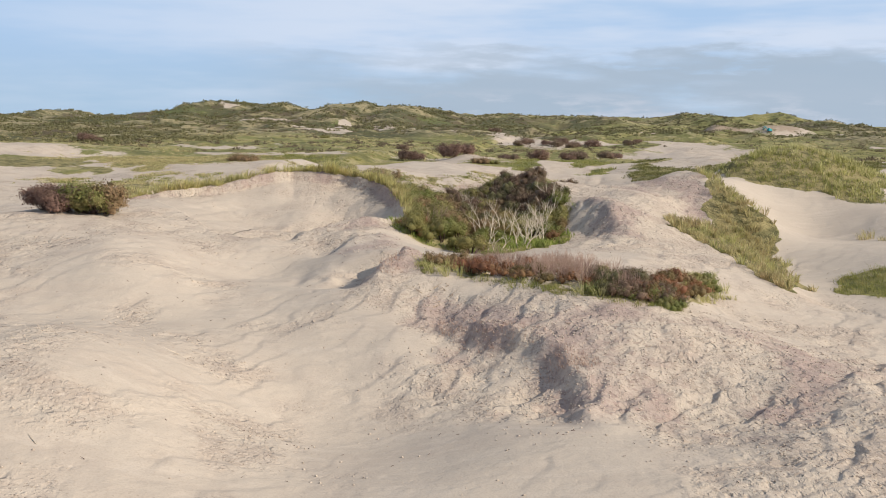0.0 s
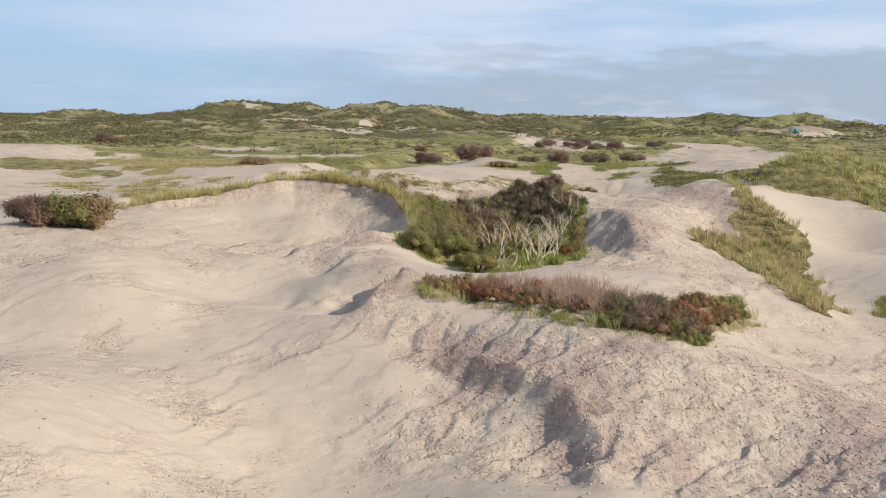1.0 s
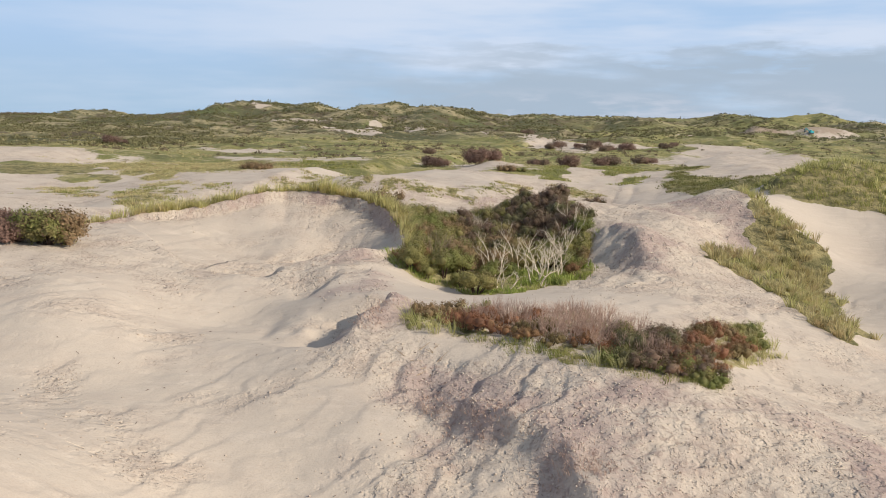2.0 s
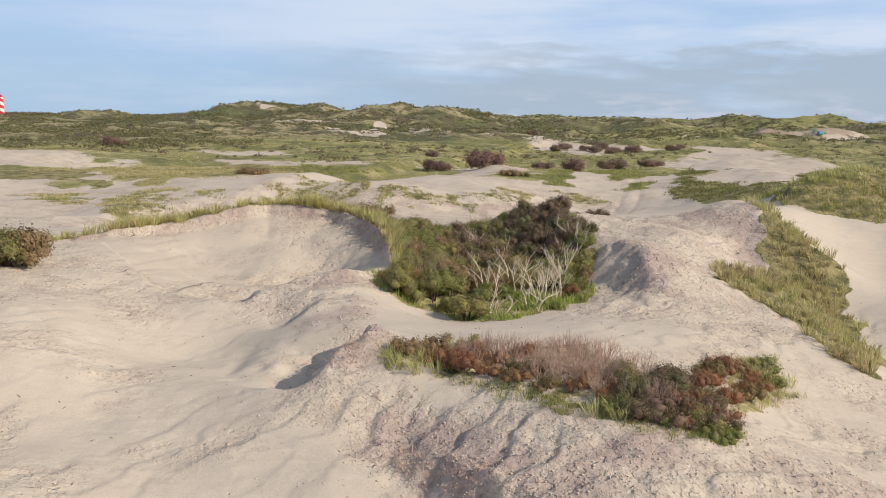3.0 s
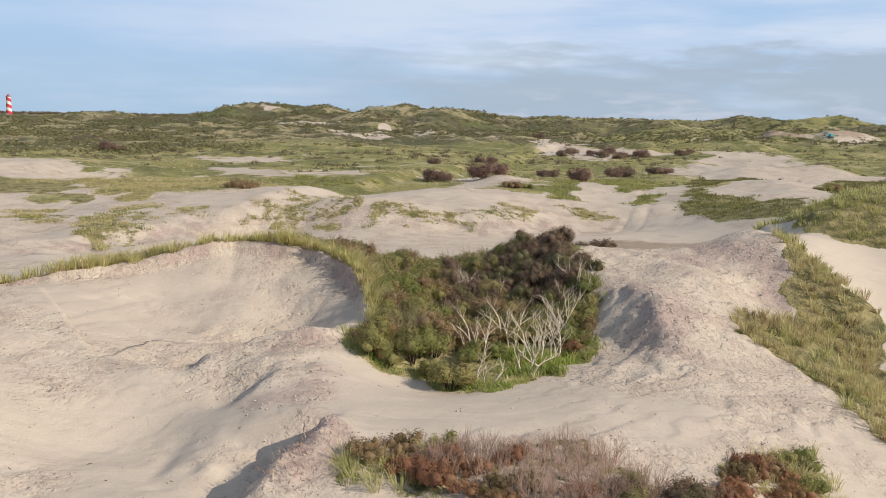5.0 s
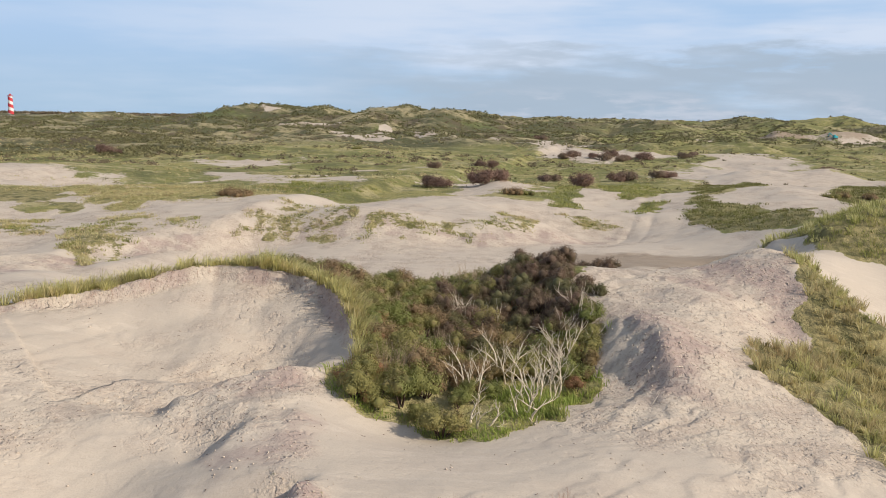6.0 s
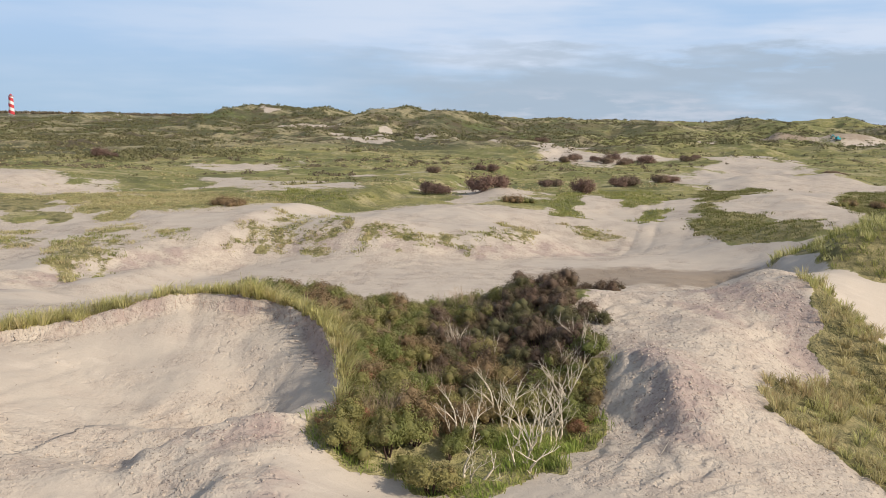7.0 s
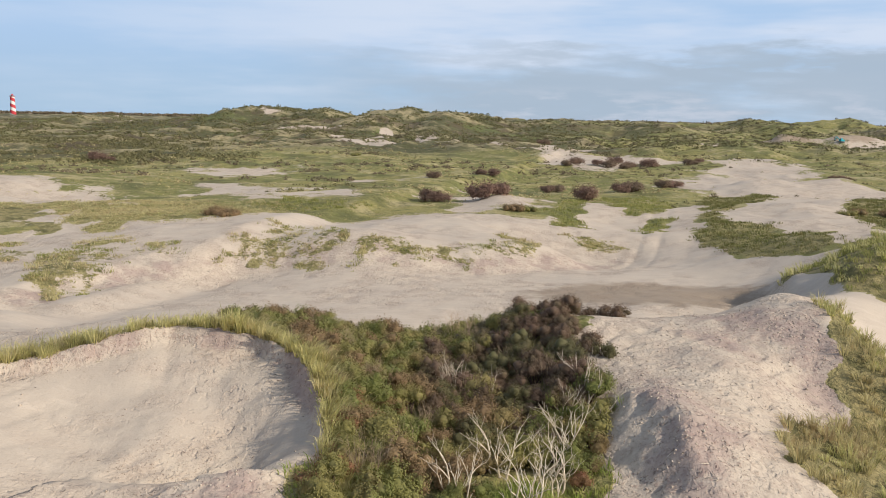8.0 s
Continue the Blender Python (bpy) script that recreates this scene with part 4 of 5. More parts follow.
# ---- the thicket in the hollow ----
def in_dark(x, y):
    """The dark, brownish shrubs stand at the thicket's back right."""
    return float(smooth(0.3, -0.3, np.hypot((x - 4.0 - 0.12 * (y - 51)) / 2.9, (y - 51.6) / 5.8) - 1 + 0.25 * grain(x, y, 1.5, 61)))


def inset(ring, d):
    return lambda x, y: float(within(np.float64(x), np.float64(y), ring) > d)


thick = inset(THICKET, 0.3)
G1 = "shrubs of the thicket in the hollow"
olive = [shrub_proto("sea_buckthorn", "dense olive-green sea buckthorn shrub in the dune hollow", 100 + i, 0.72, 1.1, OLIVE, BROWN_TWIG, lobes=9, sprigs=440, per=6, size=0.054, group=G1, heart=0.66) for i in range(6)]
darks = [shrub_proto("privet_shrub", "dark brownish-green shrub at the back of the thicket", 120 + i, 0.9, 1.5, DARK, BROWN_TWIG, lobes=14, sprigs=760, per=6, size=0.052, group=G1, heart=0.66) for i in range(4)]
rust = [shrub_proto("russet_shrub", "low russet-brown shrub at the thicket's edge", 130 + i, 0.55, 0.7, RUSSET, BROWN_TWIG, lobes=6, sprigs=260, size=0.05, group=G1, heart=0.75) for i in range(2)]
twiggy = [bare_proto("twiggy_shrub", "leafless tan-twigged shrub among the green ones", 140 + i, 0.7, 1.25, TAN_TWIG, 16, 2, 0.014, group=G1) for i in range(2)]
dead = [dead_proto("dead_shrub", "bleached dead shrub with bare forking branches", 150 + i, 1.9, 4, 0.036, "dead shrubs in the thicket") for i in range(5)]
fallen = [dead_proto("fallen_shrub", "bleached dead shrub lying at the thicket's foot", 156 + i, 1.3, 3, 0.05, "dead shrubs in the thicket", 2.6) for i in range(2)]
gaps = lambda x, y: float(np.hypot(x - 4.2, (y - 42.0) * 0.7) > 1.4 and np.hypot(x - 2.3, y - 38.9) > 1.0 and np.hypot(x - 3.6, y - 39.8) > 1.2)
plant(olive, spaced(5000, 0.74, -9, 7.5, 37.5, 60, lambda x, y: thick(x, y) * (1 - in_dark(x, y)) * gaps(x, y)), 0.7, 1.3)
plant(darks, spaced(1400, 0.86, 0, 8, 45, 59, lambda x, y: thick(x, y) * in_dark(x, y)), 0.65, 1.0)
plant(rust, spaced(260, 0.75, -3, 0.6, 38.8, 46.0, lambda x, y: thick(x, y) * float(x < -0.9 + 0.1 * (y - 40))) + [(5.9, 43.6), (6.2, 44.6), (5.5, 42.6), (6.0, 45.4), (3.4, 50.6), (1.0, 47.6), (-3.6, 53.0)], 0.7, 1.2)
plant(twiggy, [(1.6, 55.6), (2.2, 54.2), (0.6, 56.0), (-2.6, 51.0), (-4.6, 54.6), (0.9, 45.8), (0.2, 43.3), (-1.0, 47.6), (4.8, 49.5), (5.6, 46.9), (3.6, 51.2), (-0.4, 41.2), (-5.6, 56.4)], 0.75, 1.1)
plant(dead, [(3.1, 43.4), (3.9, 41.4), (4.5, 43.6), (5.3, 44.6), (5.6, 46.4), (2.6, 48.4), (1.7, 48.9), (2.0, 41.2), (4.7, 42.2), (6.0, 47.6)], 0.85, 1.2)
plant(fallen, [(2.3, 39.0), (3.7, 40.0), (4.2, 40.7)], 0.9, 1.1)

# ---- the low hedge on the near dune ----
G2 = "shrubs of the low hedge"
pink = [bare_proto("bare_twig_shrub", "low leafless shrub with pinkish-brown twigs", 160 + i, 0.6, 0.6, PINK_TWIG, 20, 2, 0.012, 0.5, G2) for i in range(3)]
rust2 = [shrub_proto("russet_bush", "low russet-brown bush among dune grass", 170 + i, 0.58, 0.62, RUSSET, BROWN_TWIG, lobes=9, sprigs=260, per=8, size=0.04, group=G2) for i in range(2)]
green2 = [shrub_proto("green_bush", "low olive-green bush among dune grass", 180 + i, 0.55, 0.5, OLIVE, BROWN_TWIG, lobes=9, sprigs=240, per=8, size=0.04, group=G2) for i in range(2)]
dark2 = [shrub_proto("dark_bush", "low dark-brown bush on the near dune", 190 + i, 0.62, 0.62, DARK, BROWN_TWIG, lobes=7, sprigs=240, per=8, size=0.04, group=G2) for i in range(2)]
hedge = inset(HEDGE, 0.25)
plant(pink, spaced(1600, 0.5, 1.2, 6.0, 27.2, 33, lambda x, y: hedge(x, y) * float(y > 30.9 - 0.6 * x)), 0.75, 1.15)
plant(rust2, spaced(900, 0.66, 6.2, 9.8, 26.6, 33, lambda x, y: hedge(x, y) * float(y < 1.25 * x + 21.6)) + [(1.4, 29.6), (2.0, 29.3), (2.7, 28.8), (3.4, 28.3), (4.2, 28.3), (0.7, 30.2), (4.8, 27.6), (1.0, 29.9), (5.2, 28.2), (2.2, 30.2), (3.0, 31.0), (1.6, 30.6), (4.4, 29.4), (3.2, 29.6), (2.6, 29.4)], 0.6, 1.0)
plant(green2, [(9.4, 33.2), (10.0, 33.8), (10.7, 34.0), (10.4, 32.9), (9.9, 32.5), (-0.2, 30.6), (0.6, 31.2), (1.5, 31.4), (6.4, 26.9), (5.6, 28.8), (6.9, 26.6), (5.8, 26.7), (7.2, 26.4), (4.9, 27.1), (5.6, 29.8)], 0.65, 1.05)
plant(dark2, spaced(500, 0.62, 5.2, 7.4, 26.4, 30.0, lambda x, y: hedge(x, y)), 0.8, 1.2)

# ---- lone bushes ----
lone = [shrub_proto("round_bush", "round olive and brown bush on bare sand", 200 + i, 1.05, 1.6, (OLIVE, PURPLE)[i], BROWN_TWIG, lobes=20, sprigs=900, per=7, size=0.1, heart=0.5, group="bushes on the open sand") for i in range(2)]
plant(lone[:1], [(-15.3, 37.9), (-14.8, 38.3), (-15.9, 38.2)], 0.85, 1.0)
plant(lone[1:], [(-17.2, 38.2), (-16.6, 37.9), (-17.7, 38.6)], 0.8, 0.95)
far_bush = [shrub_proto("bare_bush", "dark leafless bush on the dune meadow", 210 + i, 1.7, 1.5, PURPLE, PINK_TWIG, lobes=11, sprigs=420, per=7, size=0.16, heart=0.3, twigs=60, group="bushes on the meadow") for i in range(3)]
plant(far_bush, [(-7.3, 166.5), (-4.6, 125), (-3.4, 124.6), (0.5, 186), (2.1, 186.6), (1.4, 125), (2.8, 125.6), (10.8, 159), (12.6, 160), (23.2, 160), (24.6, 161), (33.0, 176), (34.8, 177), (32, 220), (34, 224), (31, 230), (33, 236),
                 (19.5, 221), (21.5, 222), (50, 233), (52.5, 235), (26.7, 223), (29, 222), (39.3, 229), (17.5, 314), (20, 315), (15.6, 137), (68, 190), (70.5, 191), (-77, 195), (-79, 195)], 0.8, 1.35)
low_green = [shrub_proto("low_bush", "low olive bush at the edge of the sand", 220 + i, 1.5, 0.75, OLIVE, BROWN_TWIG, lobes=16, sprigs=330, per=6, size=0.11, group="low bushes by the sand") for i in range(2)]
plant(low_green, [(5.0, 114.3), (6.6, 114.8), (-30, 222.7), (-21.5, 97), (-23, 98), (40, 113), (42.5, 116), (44, 120), (46, 117)], 0.7, 1.0)
plant([shrub_proto("creeping_shrub", "dark creeping shrub at the edge of the thicket", 230, 0.6, 0.6, DARK, BROWN_TWIG, sprigs=200)], [(7.0, 58.6), (7.7, 58.9), (8.3, 58.6), (8.7, 58.0), (6.6, 51.6), (6.8, 52.4), (7.1, 51.2)], 0.8, 1.2)

# ---- dune grass ----
x, y = tussocks(0.24, -20, 0, 39, 52, lambda x, y: rim_band(x, y) * (0.45 + 0.55 * smooth(-0.3, 0.2, grain(x, y, 0.9, 70))))
grass("rim_marram", "yellow-green marram grass hanging over the blow-out rim", PALE_MARRAM, x, y, 0.62, 0.022, 0.9, 26, 0.14, (0.3, -0.25))
x, y = tussocks(0.3, -8, 0, 39, 50, lambda x, y: smooth(-1.1, -0.8, along(x, y, BLOWOUT)[0]) * smooth(0.05, -0.1, along(x, y, BLOWOUT)[0]) * smooth(0.62, 0.5, along(x, y, BLOWOUT)[1]))
grass("edge_marram", "tall pale marram between the blow-out and the thicket", PALE_MARRAM, x, y, 0.75, 0.024, 0.9, 30, 0.15, (0.25, -0.3))
x, y = tussocks(0.46, 11, 21, 35, 62, lambda x, y: blob(x, y, SLOPE_GRASS, 0.6, 1.5) * (0.10 + 0.8 * smooth(-0.3, 0.2, grain(x, y, 1.1, 71) + 0.4 * grain(x, y, 3.0, 77))))
grass("slope_marram", "tall straw-yellow marram tussocks on a dune slope", STRAW, x, y, 0.62, 0.026, 1.0, 34, 0.15, (-0.15, -0.15))
x, y = tussocks(0.5, 11, 21, 35, 62, lambda x, y: blob(x, y, SLOPE_GRASS, 0.6, 1.5) * (0.05 + 0.7 * smooth(0.0, 0.5, grain(x, y, 1.3, 72) + 0.4 * grain(x, y, 3.0, 79))))
grass("green_marram", "green marram tussocks on a dune slope", MARRAM, x, y, 0.58, 0.026, 1.0, 32, 0.15, (-0.15, -0.15))
x, y = tussocks(0.62, 17, 44, 57, 106, lambda x, y: blob(x, y, RIDGE, 1.2, 3.0) * (0.1 + 0.75 * smooth(-0.1, 0.4, grain(x, y, 2.6, 73) + 0.5 * grain(x, y, 1.0, 74))))
grass("ridge_marram", "yellow-green marram tussocks covering a dune ridge", MARRAM, x, y, 0.7, 0.03, 0.9, 18, 0.16, (-0.2, 0.0))
x, y = tussocks(0.6, 17, 44, 57, 106, lambda x, y: blob(x, y, RIDGE, 1.2, 3.0) * (0.2 + 0.8 * smooth(-0.3, 0.2, grain(x, y, 3.1, 173))))
grass("ridge_grass", "dark green grass between the marram on the ridge", LUSH, x, y, 0.5, 0.03, 1.0, 18, 0.22, (-0.2, 0.0))
x, y = scatter(1500, 16, 27, 36, 43, lambda x, y: blob(x, y, LENS, 0.4, 1.5))
grass("flat_grass", "green grass patch in the sand hollow", LUSH, x, y, 0.3, 0.016, 0.9, 14, 0.25)
x, y = scatter(5600, -2, 12.5, 25, 36, lambda x, y: blob(x, y, HEDGE, 0.3, 0.9) * (0.04 + 0.8 * smooth(0.7, 0.15, within(x, y, HEDGE)) * smooth(0.6, -0.6, y - 30.6 + 0.45 * x)))
grass("hedge_grass", "fresh green grass round the low hedge", LUSH, x, y, 0.22, 0.013, 1.0, 14, 0.18)
x, y = tussocks(0.42, -2, 12.5, 25, 36, lambda x, y: blob(x, y, HEDGE, 0.3, 0.9) * np.maximum(np.maximum(smooth(0.7, 0.2, x - 0.6), 0.8 * smooth(9.2, 9.8, x)), 0.6 * smooth(0.0, 0.5, grain(x, y, 1.1, 74)) * smooth(1.2, 0.3, within(x, y, HEDGE))))
grass("hedge_marram", "pale marram tufts along the low hedge", MARRAM, x, y, 0.46, 0.014, 1.0, 34, 0.17)
x, y = scatter(900, -2, 9, 25, 33, lambda x, y: smooth(0.35, 0.1, np.abs(within(x, y, HEDGE) + 0.1)) * smooth(34, 31, x + y) * smooth(-0.1, 0.4, grain(x, y, 0.9, 83)))
grass("hedge_roots", "dead brown grass roots along the front of the hedge", STRAW, x, y, 0.16, 0.012, 1.4, 12, 0.14)
x, y = scatter(9000, -9, 8, 37, 60, lambda x, y: blob(x, y, THICKET, 0.5, 1.2) * np.maximum(smooth(1.0, 0.2, within(x, y, THICKET)) * smooth(47, 43, y), smooth(1.4, 0.8, np.hypot(x - 3.9, (y - 41.0) * 0.6))))
grass("thicket_herbs", "bright green herbs and grass under the thicket", HERB, x, y, 0.32, 0.03, 0.9, 10, 0.2)
x, y = scatter(12000, -41, 15, 68, 102, lambda x, y: np.max([blob(x, y, r, 1.5, 2.4) for r in BANKS], 0) * smooth(-0.4, 0.25, grain(x, y * 0.6, 2.6, 38) + 0.7 * grain(x, y * 0.7, 0.9, 39)))
grass("bank_grass", "olive-brown grass tufts on the sandy bank", STRAW, x, y, 0.3, 0.035, 1.0, 9, 0.25)
x, y = scatter(12000, -41, 15, 68, 102, lambda x, y: np.max([blob(x, y, r, 1.5, 2.4) for r in BANKS], 0) * smooth(0.0, 0.4, grain(x, y * 0.6, 1.8, 138) + 0.7 * grain(x, y * 0.7, 0.7, 139)))
grass("bank_herbs", "dark green herbs on the sandy bank", LUSH, x, y, 0.22, 0.045, 0.9, 9, 0.3)
x, y = scatter(9000, -24, 30, 98, 146, lambda x, y: np.max([blob(x, y, r, 1.2, 3.0) for r in GREENS[:3] + GREENS[6:]], 0) * 0.9)
grass("sedge_patch", "bright green sedge patches on the sand", LUSH, x, y, 0.34, 0.045, 0.8, 11, 0.35)
x, y = scatter(20000, 18, 73, 82, 162, lambda x, y: np.max([blob(x, y, r, 0.9, 2.4) for r in GREENS[3:6]], 0) * 0.9)
grass("heath_patch", "dark green low heath on the flat beside the track", HEATH, x, y, 0.3, 0.05, 0.9, 9, 0.35)
x, y = scatter(14000, -70, 70, 84, 135, lambda x, y: (np.abs(x) < 0.58 * y) * meadow(x, y) * smooth(-0.5, 0.5, grain(x, y, 9, 75) + 0.4 * grain(x, y, 3, 76)))
grass("meadow_grass", "mixed green and straw grass on the dune meadow", STRAW, x, y, 0.22, 0.04, 1.1, 6, 0.4)
x, y = scatter(9000, -70, 70, 90, 150, lambda x, y: (np.abs(x) < 0.58 * y) * meadow(x, y) * smooth(-0.1, 0.5, grain(x, y, 5, 78)))
grass("green_meadow_grass", "green grass tufts on the dune meadow", LUSH, x, y, 0.2, 0.04, 1.1, 6, 0.4)
x, y = scatter(9000, -48, -18, 84, 112, lambda x, y: np.maximum(0.5 * meadow(x, y), blob(x, y, PALE_GRASS, 2.5, 4.0)))
grass("pale_grass", "pale yellow marram on the far bank", STRAW, x, y, 0.24, 0.04, 1.3, 7, 0.4)

# ---- debris on the sand ----
def twigs(name, label, mat, x, y, lo, hi, thick):
    n = len(x)
    a, L = RNG.uniform(0, 2 * np.pi, n), RNG.uniform(lo, hi, n)
    p = np.stack([x, y, ground_z(x, y) + 0.01], -1)
    qx, qy = x + np.cos(a) * L, y + np.sin(a) * L
    q = np.stack([qx, qy, ground_z(qx, qy) + RNG.uniform(0.0, 0.4, n) * L], -1)
    side = np.stack([-np.sin(a), np.cos(a), 0 * a], -1) * thick
    up_ = np.array([0, 0, 1.6 * thick])
    co = np.stack([p - side, p + side, p + up_, q - side * 0.4, q + side * 0.4, q + up_ * 0.4], 1).reshape(-1, 3)
    o = np.arange(n)[:, None] * 6
    loops = np.concatenate([o, o + 3, o + 5, o + 2, o + 1, o + 2, o + 5, o + 4, o, o + 1, o + 4, o + 3], 1).ravel()
    me = mesh_from(name, co, loops, np.arange(0, len(loops), 4))
    me.materials.append(mat)
    return tagged(new(name, me), label, "debris", kind="stuff")


def crumbled(name, label, mat, x, y, lo, hi):
    """Angular lumps of crusted sand, half sunk."""
    n = len(x)
    R = RNG.uniform(lo, hi, n) ** 1.5 / hi ** 0.5
    R = R * (1 + 0.012 * np.maximum(y - 22, 0))
    dirs = np.array([(1, 0, 0), (0, 1, 0), (-1, 0, 0), (0, -1, 0), (0, 0, 1.0), (0, 0, -0.8)])
    a = RNG.uniform(0, 2 * np.pi, n)
    c, s_ = np.cos(a)[:, None], np.sin(a)[:, None]
    k = RNG.uniform(0.55, 1.3, (n, 6)) * R[:, None]
    px, py, pz = dirs[None, :, 0] * k, dirs[None, :, 1] * k, dirs[None, :, 2] * k * 0.7 + RNG.uniform(-0.2, 0.2, (n, 6)) * R[:, None]
    co = np.stack([x[:, None] + px * c - py * s_, y[:, None] + px * s_ + py * c, ground_z(x, y)[:, None] + pz + 0.15 * R[:, None]], -1).reshape(-1, 3)
    tri = np.array([(0, 1, 4), (1, 2, 4), (2, 3, 4), (3, 0, 4), (1, 0, 5), (2, 1, 5), (3, 2, 5), (0, 3, 5)]).ravel()
    loops = (np.arange(n)[:, None] * 6 + tri).ravel()
    me = mesh_from(name, co, loops, np.arange(0, len(loops), 3))
    me.materials.append(mat)
    return tagged(new(name, me), label, "sand", kind="stuff")


open_sand = lambda x, y: 1 - cover_at(x, y)
x, y = scatter(9000, -20, 20, 15, 62, lambda x, y: open_sand(x, y) * np.clip(0.05 + 0.9 * litter_at(x, y) + 0.25 * smooth(0.2, 0.7, grain(x, y, 3.1, 81)), 0, 1))
twigs("root_debris", "dead roots and stem bits strewn on the sand", BROWN_TWIG, x, y, 0.02, 0.10, 0.008)
strewn = lambda x, y: open_sand(x, y) * np.clip(0.4 * crust_at(x, y) ** 1.5 * smooth(-0.1, 0.8, grain(x, y, 1.2, 161) + 0.6 * grain(x, y, 0.4, 162)) + 0.5 * np.clip(litter_at(x, y), 0, 1), 0, 1)
for x0, x1, y0, y1, n in ((-14, 14, 14, 26, 42000), (-18, 18, 26, 40, 36000), (-20, 20, 40, 62, 34000)):
    x, y = scatter(n, x0, x1, y0, y1, strewn)
    crumbled("sand_crumbs", "crumbs of crusted sand strewn over the dunes", CRUMB, x, y, 0.008, 0.045)
x, y = scatter(420, -20, 20, 15, 60, lambda x, y: open_sand(x, y) * np.clip(0.05 + litter_at(x, y), 0, 1))
twigs("dead_branch_debris", "bleached dead branches lying on the sand", GREY_BARK, x, y, 0.12, 0.45, 0.011)
x, y = scatter(1500, -4, 4, 24, 32, lambda x, y: open_sand(x, y) * smooth(0.9, 0.2, np.hypot((x + 0.1) / 0.9, (y - 28.2) / 0.9)))
twigs("brush_heap", "heap of dead brushwood on the dune slope", TAN_TWIG, x, y, 0.15, 0.5, 0.011)
x, y = scatter(9000, -4, 7, 22, 31, lambda x, y: open_sand(x, y) * np.maximum(0.8 * smooth(1.0, 0.2, np.hypot((x - 1.5 + 0.9 * (y - 25.0)) / 1.0, (y - 25.2) / 1.9)), np.maximum(0.7 * smooth(1.0, 0.3, np.hypot((x - 3.6) / 0.9, (y - 22.6) / 1.0)), 0.7 * smooth(1.0, 0.3, np.hypot((x + 1.8) / 0.8, (y - 30.8) / 1.7)))))
grass("dead_heath", "low dead purplish-brown heath on the eroded dune face", PINK_TWIG, x, y, 0.16, 0.012, 1.0, 7, 0.14)
d_rim = lambda x, y: along(x, y, BLOWOUT)[0]
x, y = scatter(5000, -18, 0, 39, 50, lambda x, y: smooth(-0.25, -0.05, d_rim(x, y)) * smooth(0.35, 0.1, d_rim(x, y)))
twigs("rim_roots", "reddish roots hanging from the blow-out rim", PINK_TWIG, x, y, 0.05, 0.2, 0.008)
tuft = lambda name, label, places, size, mat: grass(name, label, mat, np.array([p[0] for p in places]), np.array([p[1] for p in places]), size, 0.018, 0.6, 60, 0.35)
tuft("sand_tussock", "marram tussock on the sand flat", [(25.1, 51.3), (25.5, 51.5), (25.6, 49.7), (26.2, 49.5)], 0.75, STRAW)

# ---- far scrub on the dune hills ----
def clumps(name, label, mat, x, y, lo, hi, per, leaf):
    n = len(x)
    R = RNG.uniform(lo, hi, n)
    k = np.repeat(np.arange(n), per)
    d = RNG.normal(size=(n * per, 3))
    d[:, 2] = np.abs(d[:, 2])
    d /= np.linalg.norm(d, axis=1)[:, None]
    c = np.stack([x, y, ground_z(x, y) - 0.1], -1)[k] + d * R[k, None] * np.array([1.0, 1.0, 0.7]) * RNG.uniform(0.35, 1.1, n * per)[:, None]
    face = d + RNG.normal(scale=0.35, size=d.shape)
    g = RNG.normal(size=d.shape) + np.array([0, 0, 0.8])
    g -= (g * face).sum(1)[:, None] * face / (face ** 2).sum(1)[:, None]
    g /= np.linalg.norm(g, axis=1)[:, None]
    w = np.cross(g, face)
    w /= np.linalg.norm(w, axis=1)[:, None]
    L = (leaf * R[k] * RNG.uniform(0.7, 1.3, n * per))[:, None]
    co = np.stack([c + w * L * 0.35, c + g * L, c - w * L * 0.35], 1).reshape(-1, 3)
    me = mesh_from(name, co, np.arange(len(co)), np.arange(0, len(co), 3))
    me.materials.append(mat)
    return tagged(new(name, me), label, "scrub", kind="stuff")


fan = lambda x, y: (np.abs(x) < 0.62 * y)
hilly_scrub = lambda x, y: fan(x, y) * np.clip(smooth(-0.1, 0.5, grain(x, y, 38, 91) + 0.5 * grain(x, y, 13, 92)) * smooth(240, 330, y) * (0.55 + 0.45 * smooth(90, 20, x)), 0, 1)
x, y = scatter(17000, -330, 340, 200, 560, hilly_scrub)
clumps("hill_scrub", "olive-brown scrub on the far dune hills", HILL_OLIVE, x, y, 0.5, 1.5, 22, 0.42)
x, y = scatter(9000, -330, 340, 230, 600, lambda x, y: fan(x, y) * smooth(0.0, 0.4, grain(x, y, 45, 93) + 0.5 * grain(x, y, 14, 94)) * smooth(250, 340, y))
clumps("dark_hill_scrub", "dark scrub on the far dune hills", HILL_DARK, x, y, 0.6, 1.8, 34, 0.34)
x, y = scatter(4000, -190, -52, 190, 300, lambda x, y: fan(x, y) * smooth(-0.1, 0.3, grain(x, y, 30, 95) + 0.3 * grain(x, y, 10, 96)))
clumps("valley_scrub", "dark green scrub in the dune valley", HILL_OLIVE, x, y, 0.5, 1.4, 26, 0.42)
x, y = scatter(6500, -120, 260, 150, 420, lambda x, y: fan(x, y) * meadow(x, y) * smooth(0.2, 0.55, grain(x, y, 24, 97) + 0.4 * grain(x, y, 8, 98)))
clumps("meadow_scrub", "scattered low bushes on the dune meadow", HILL_DARK, x, y, 0.4, 1.2, 40, 0.34)

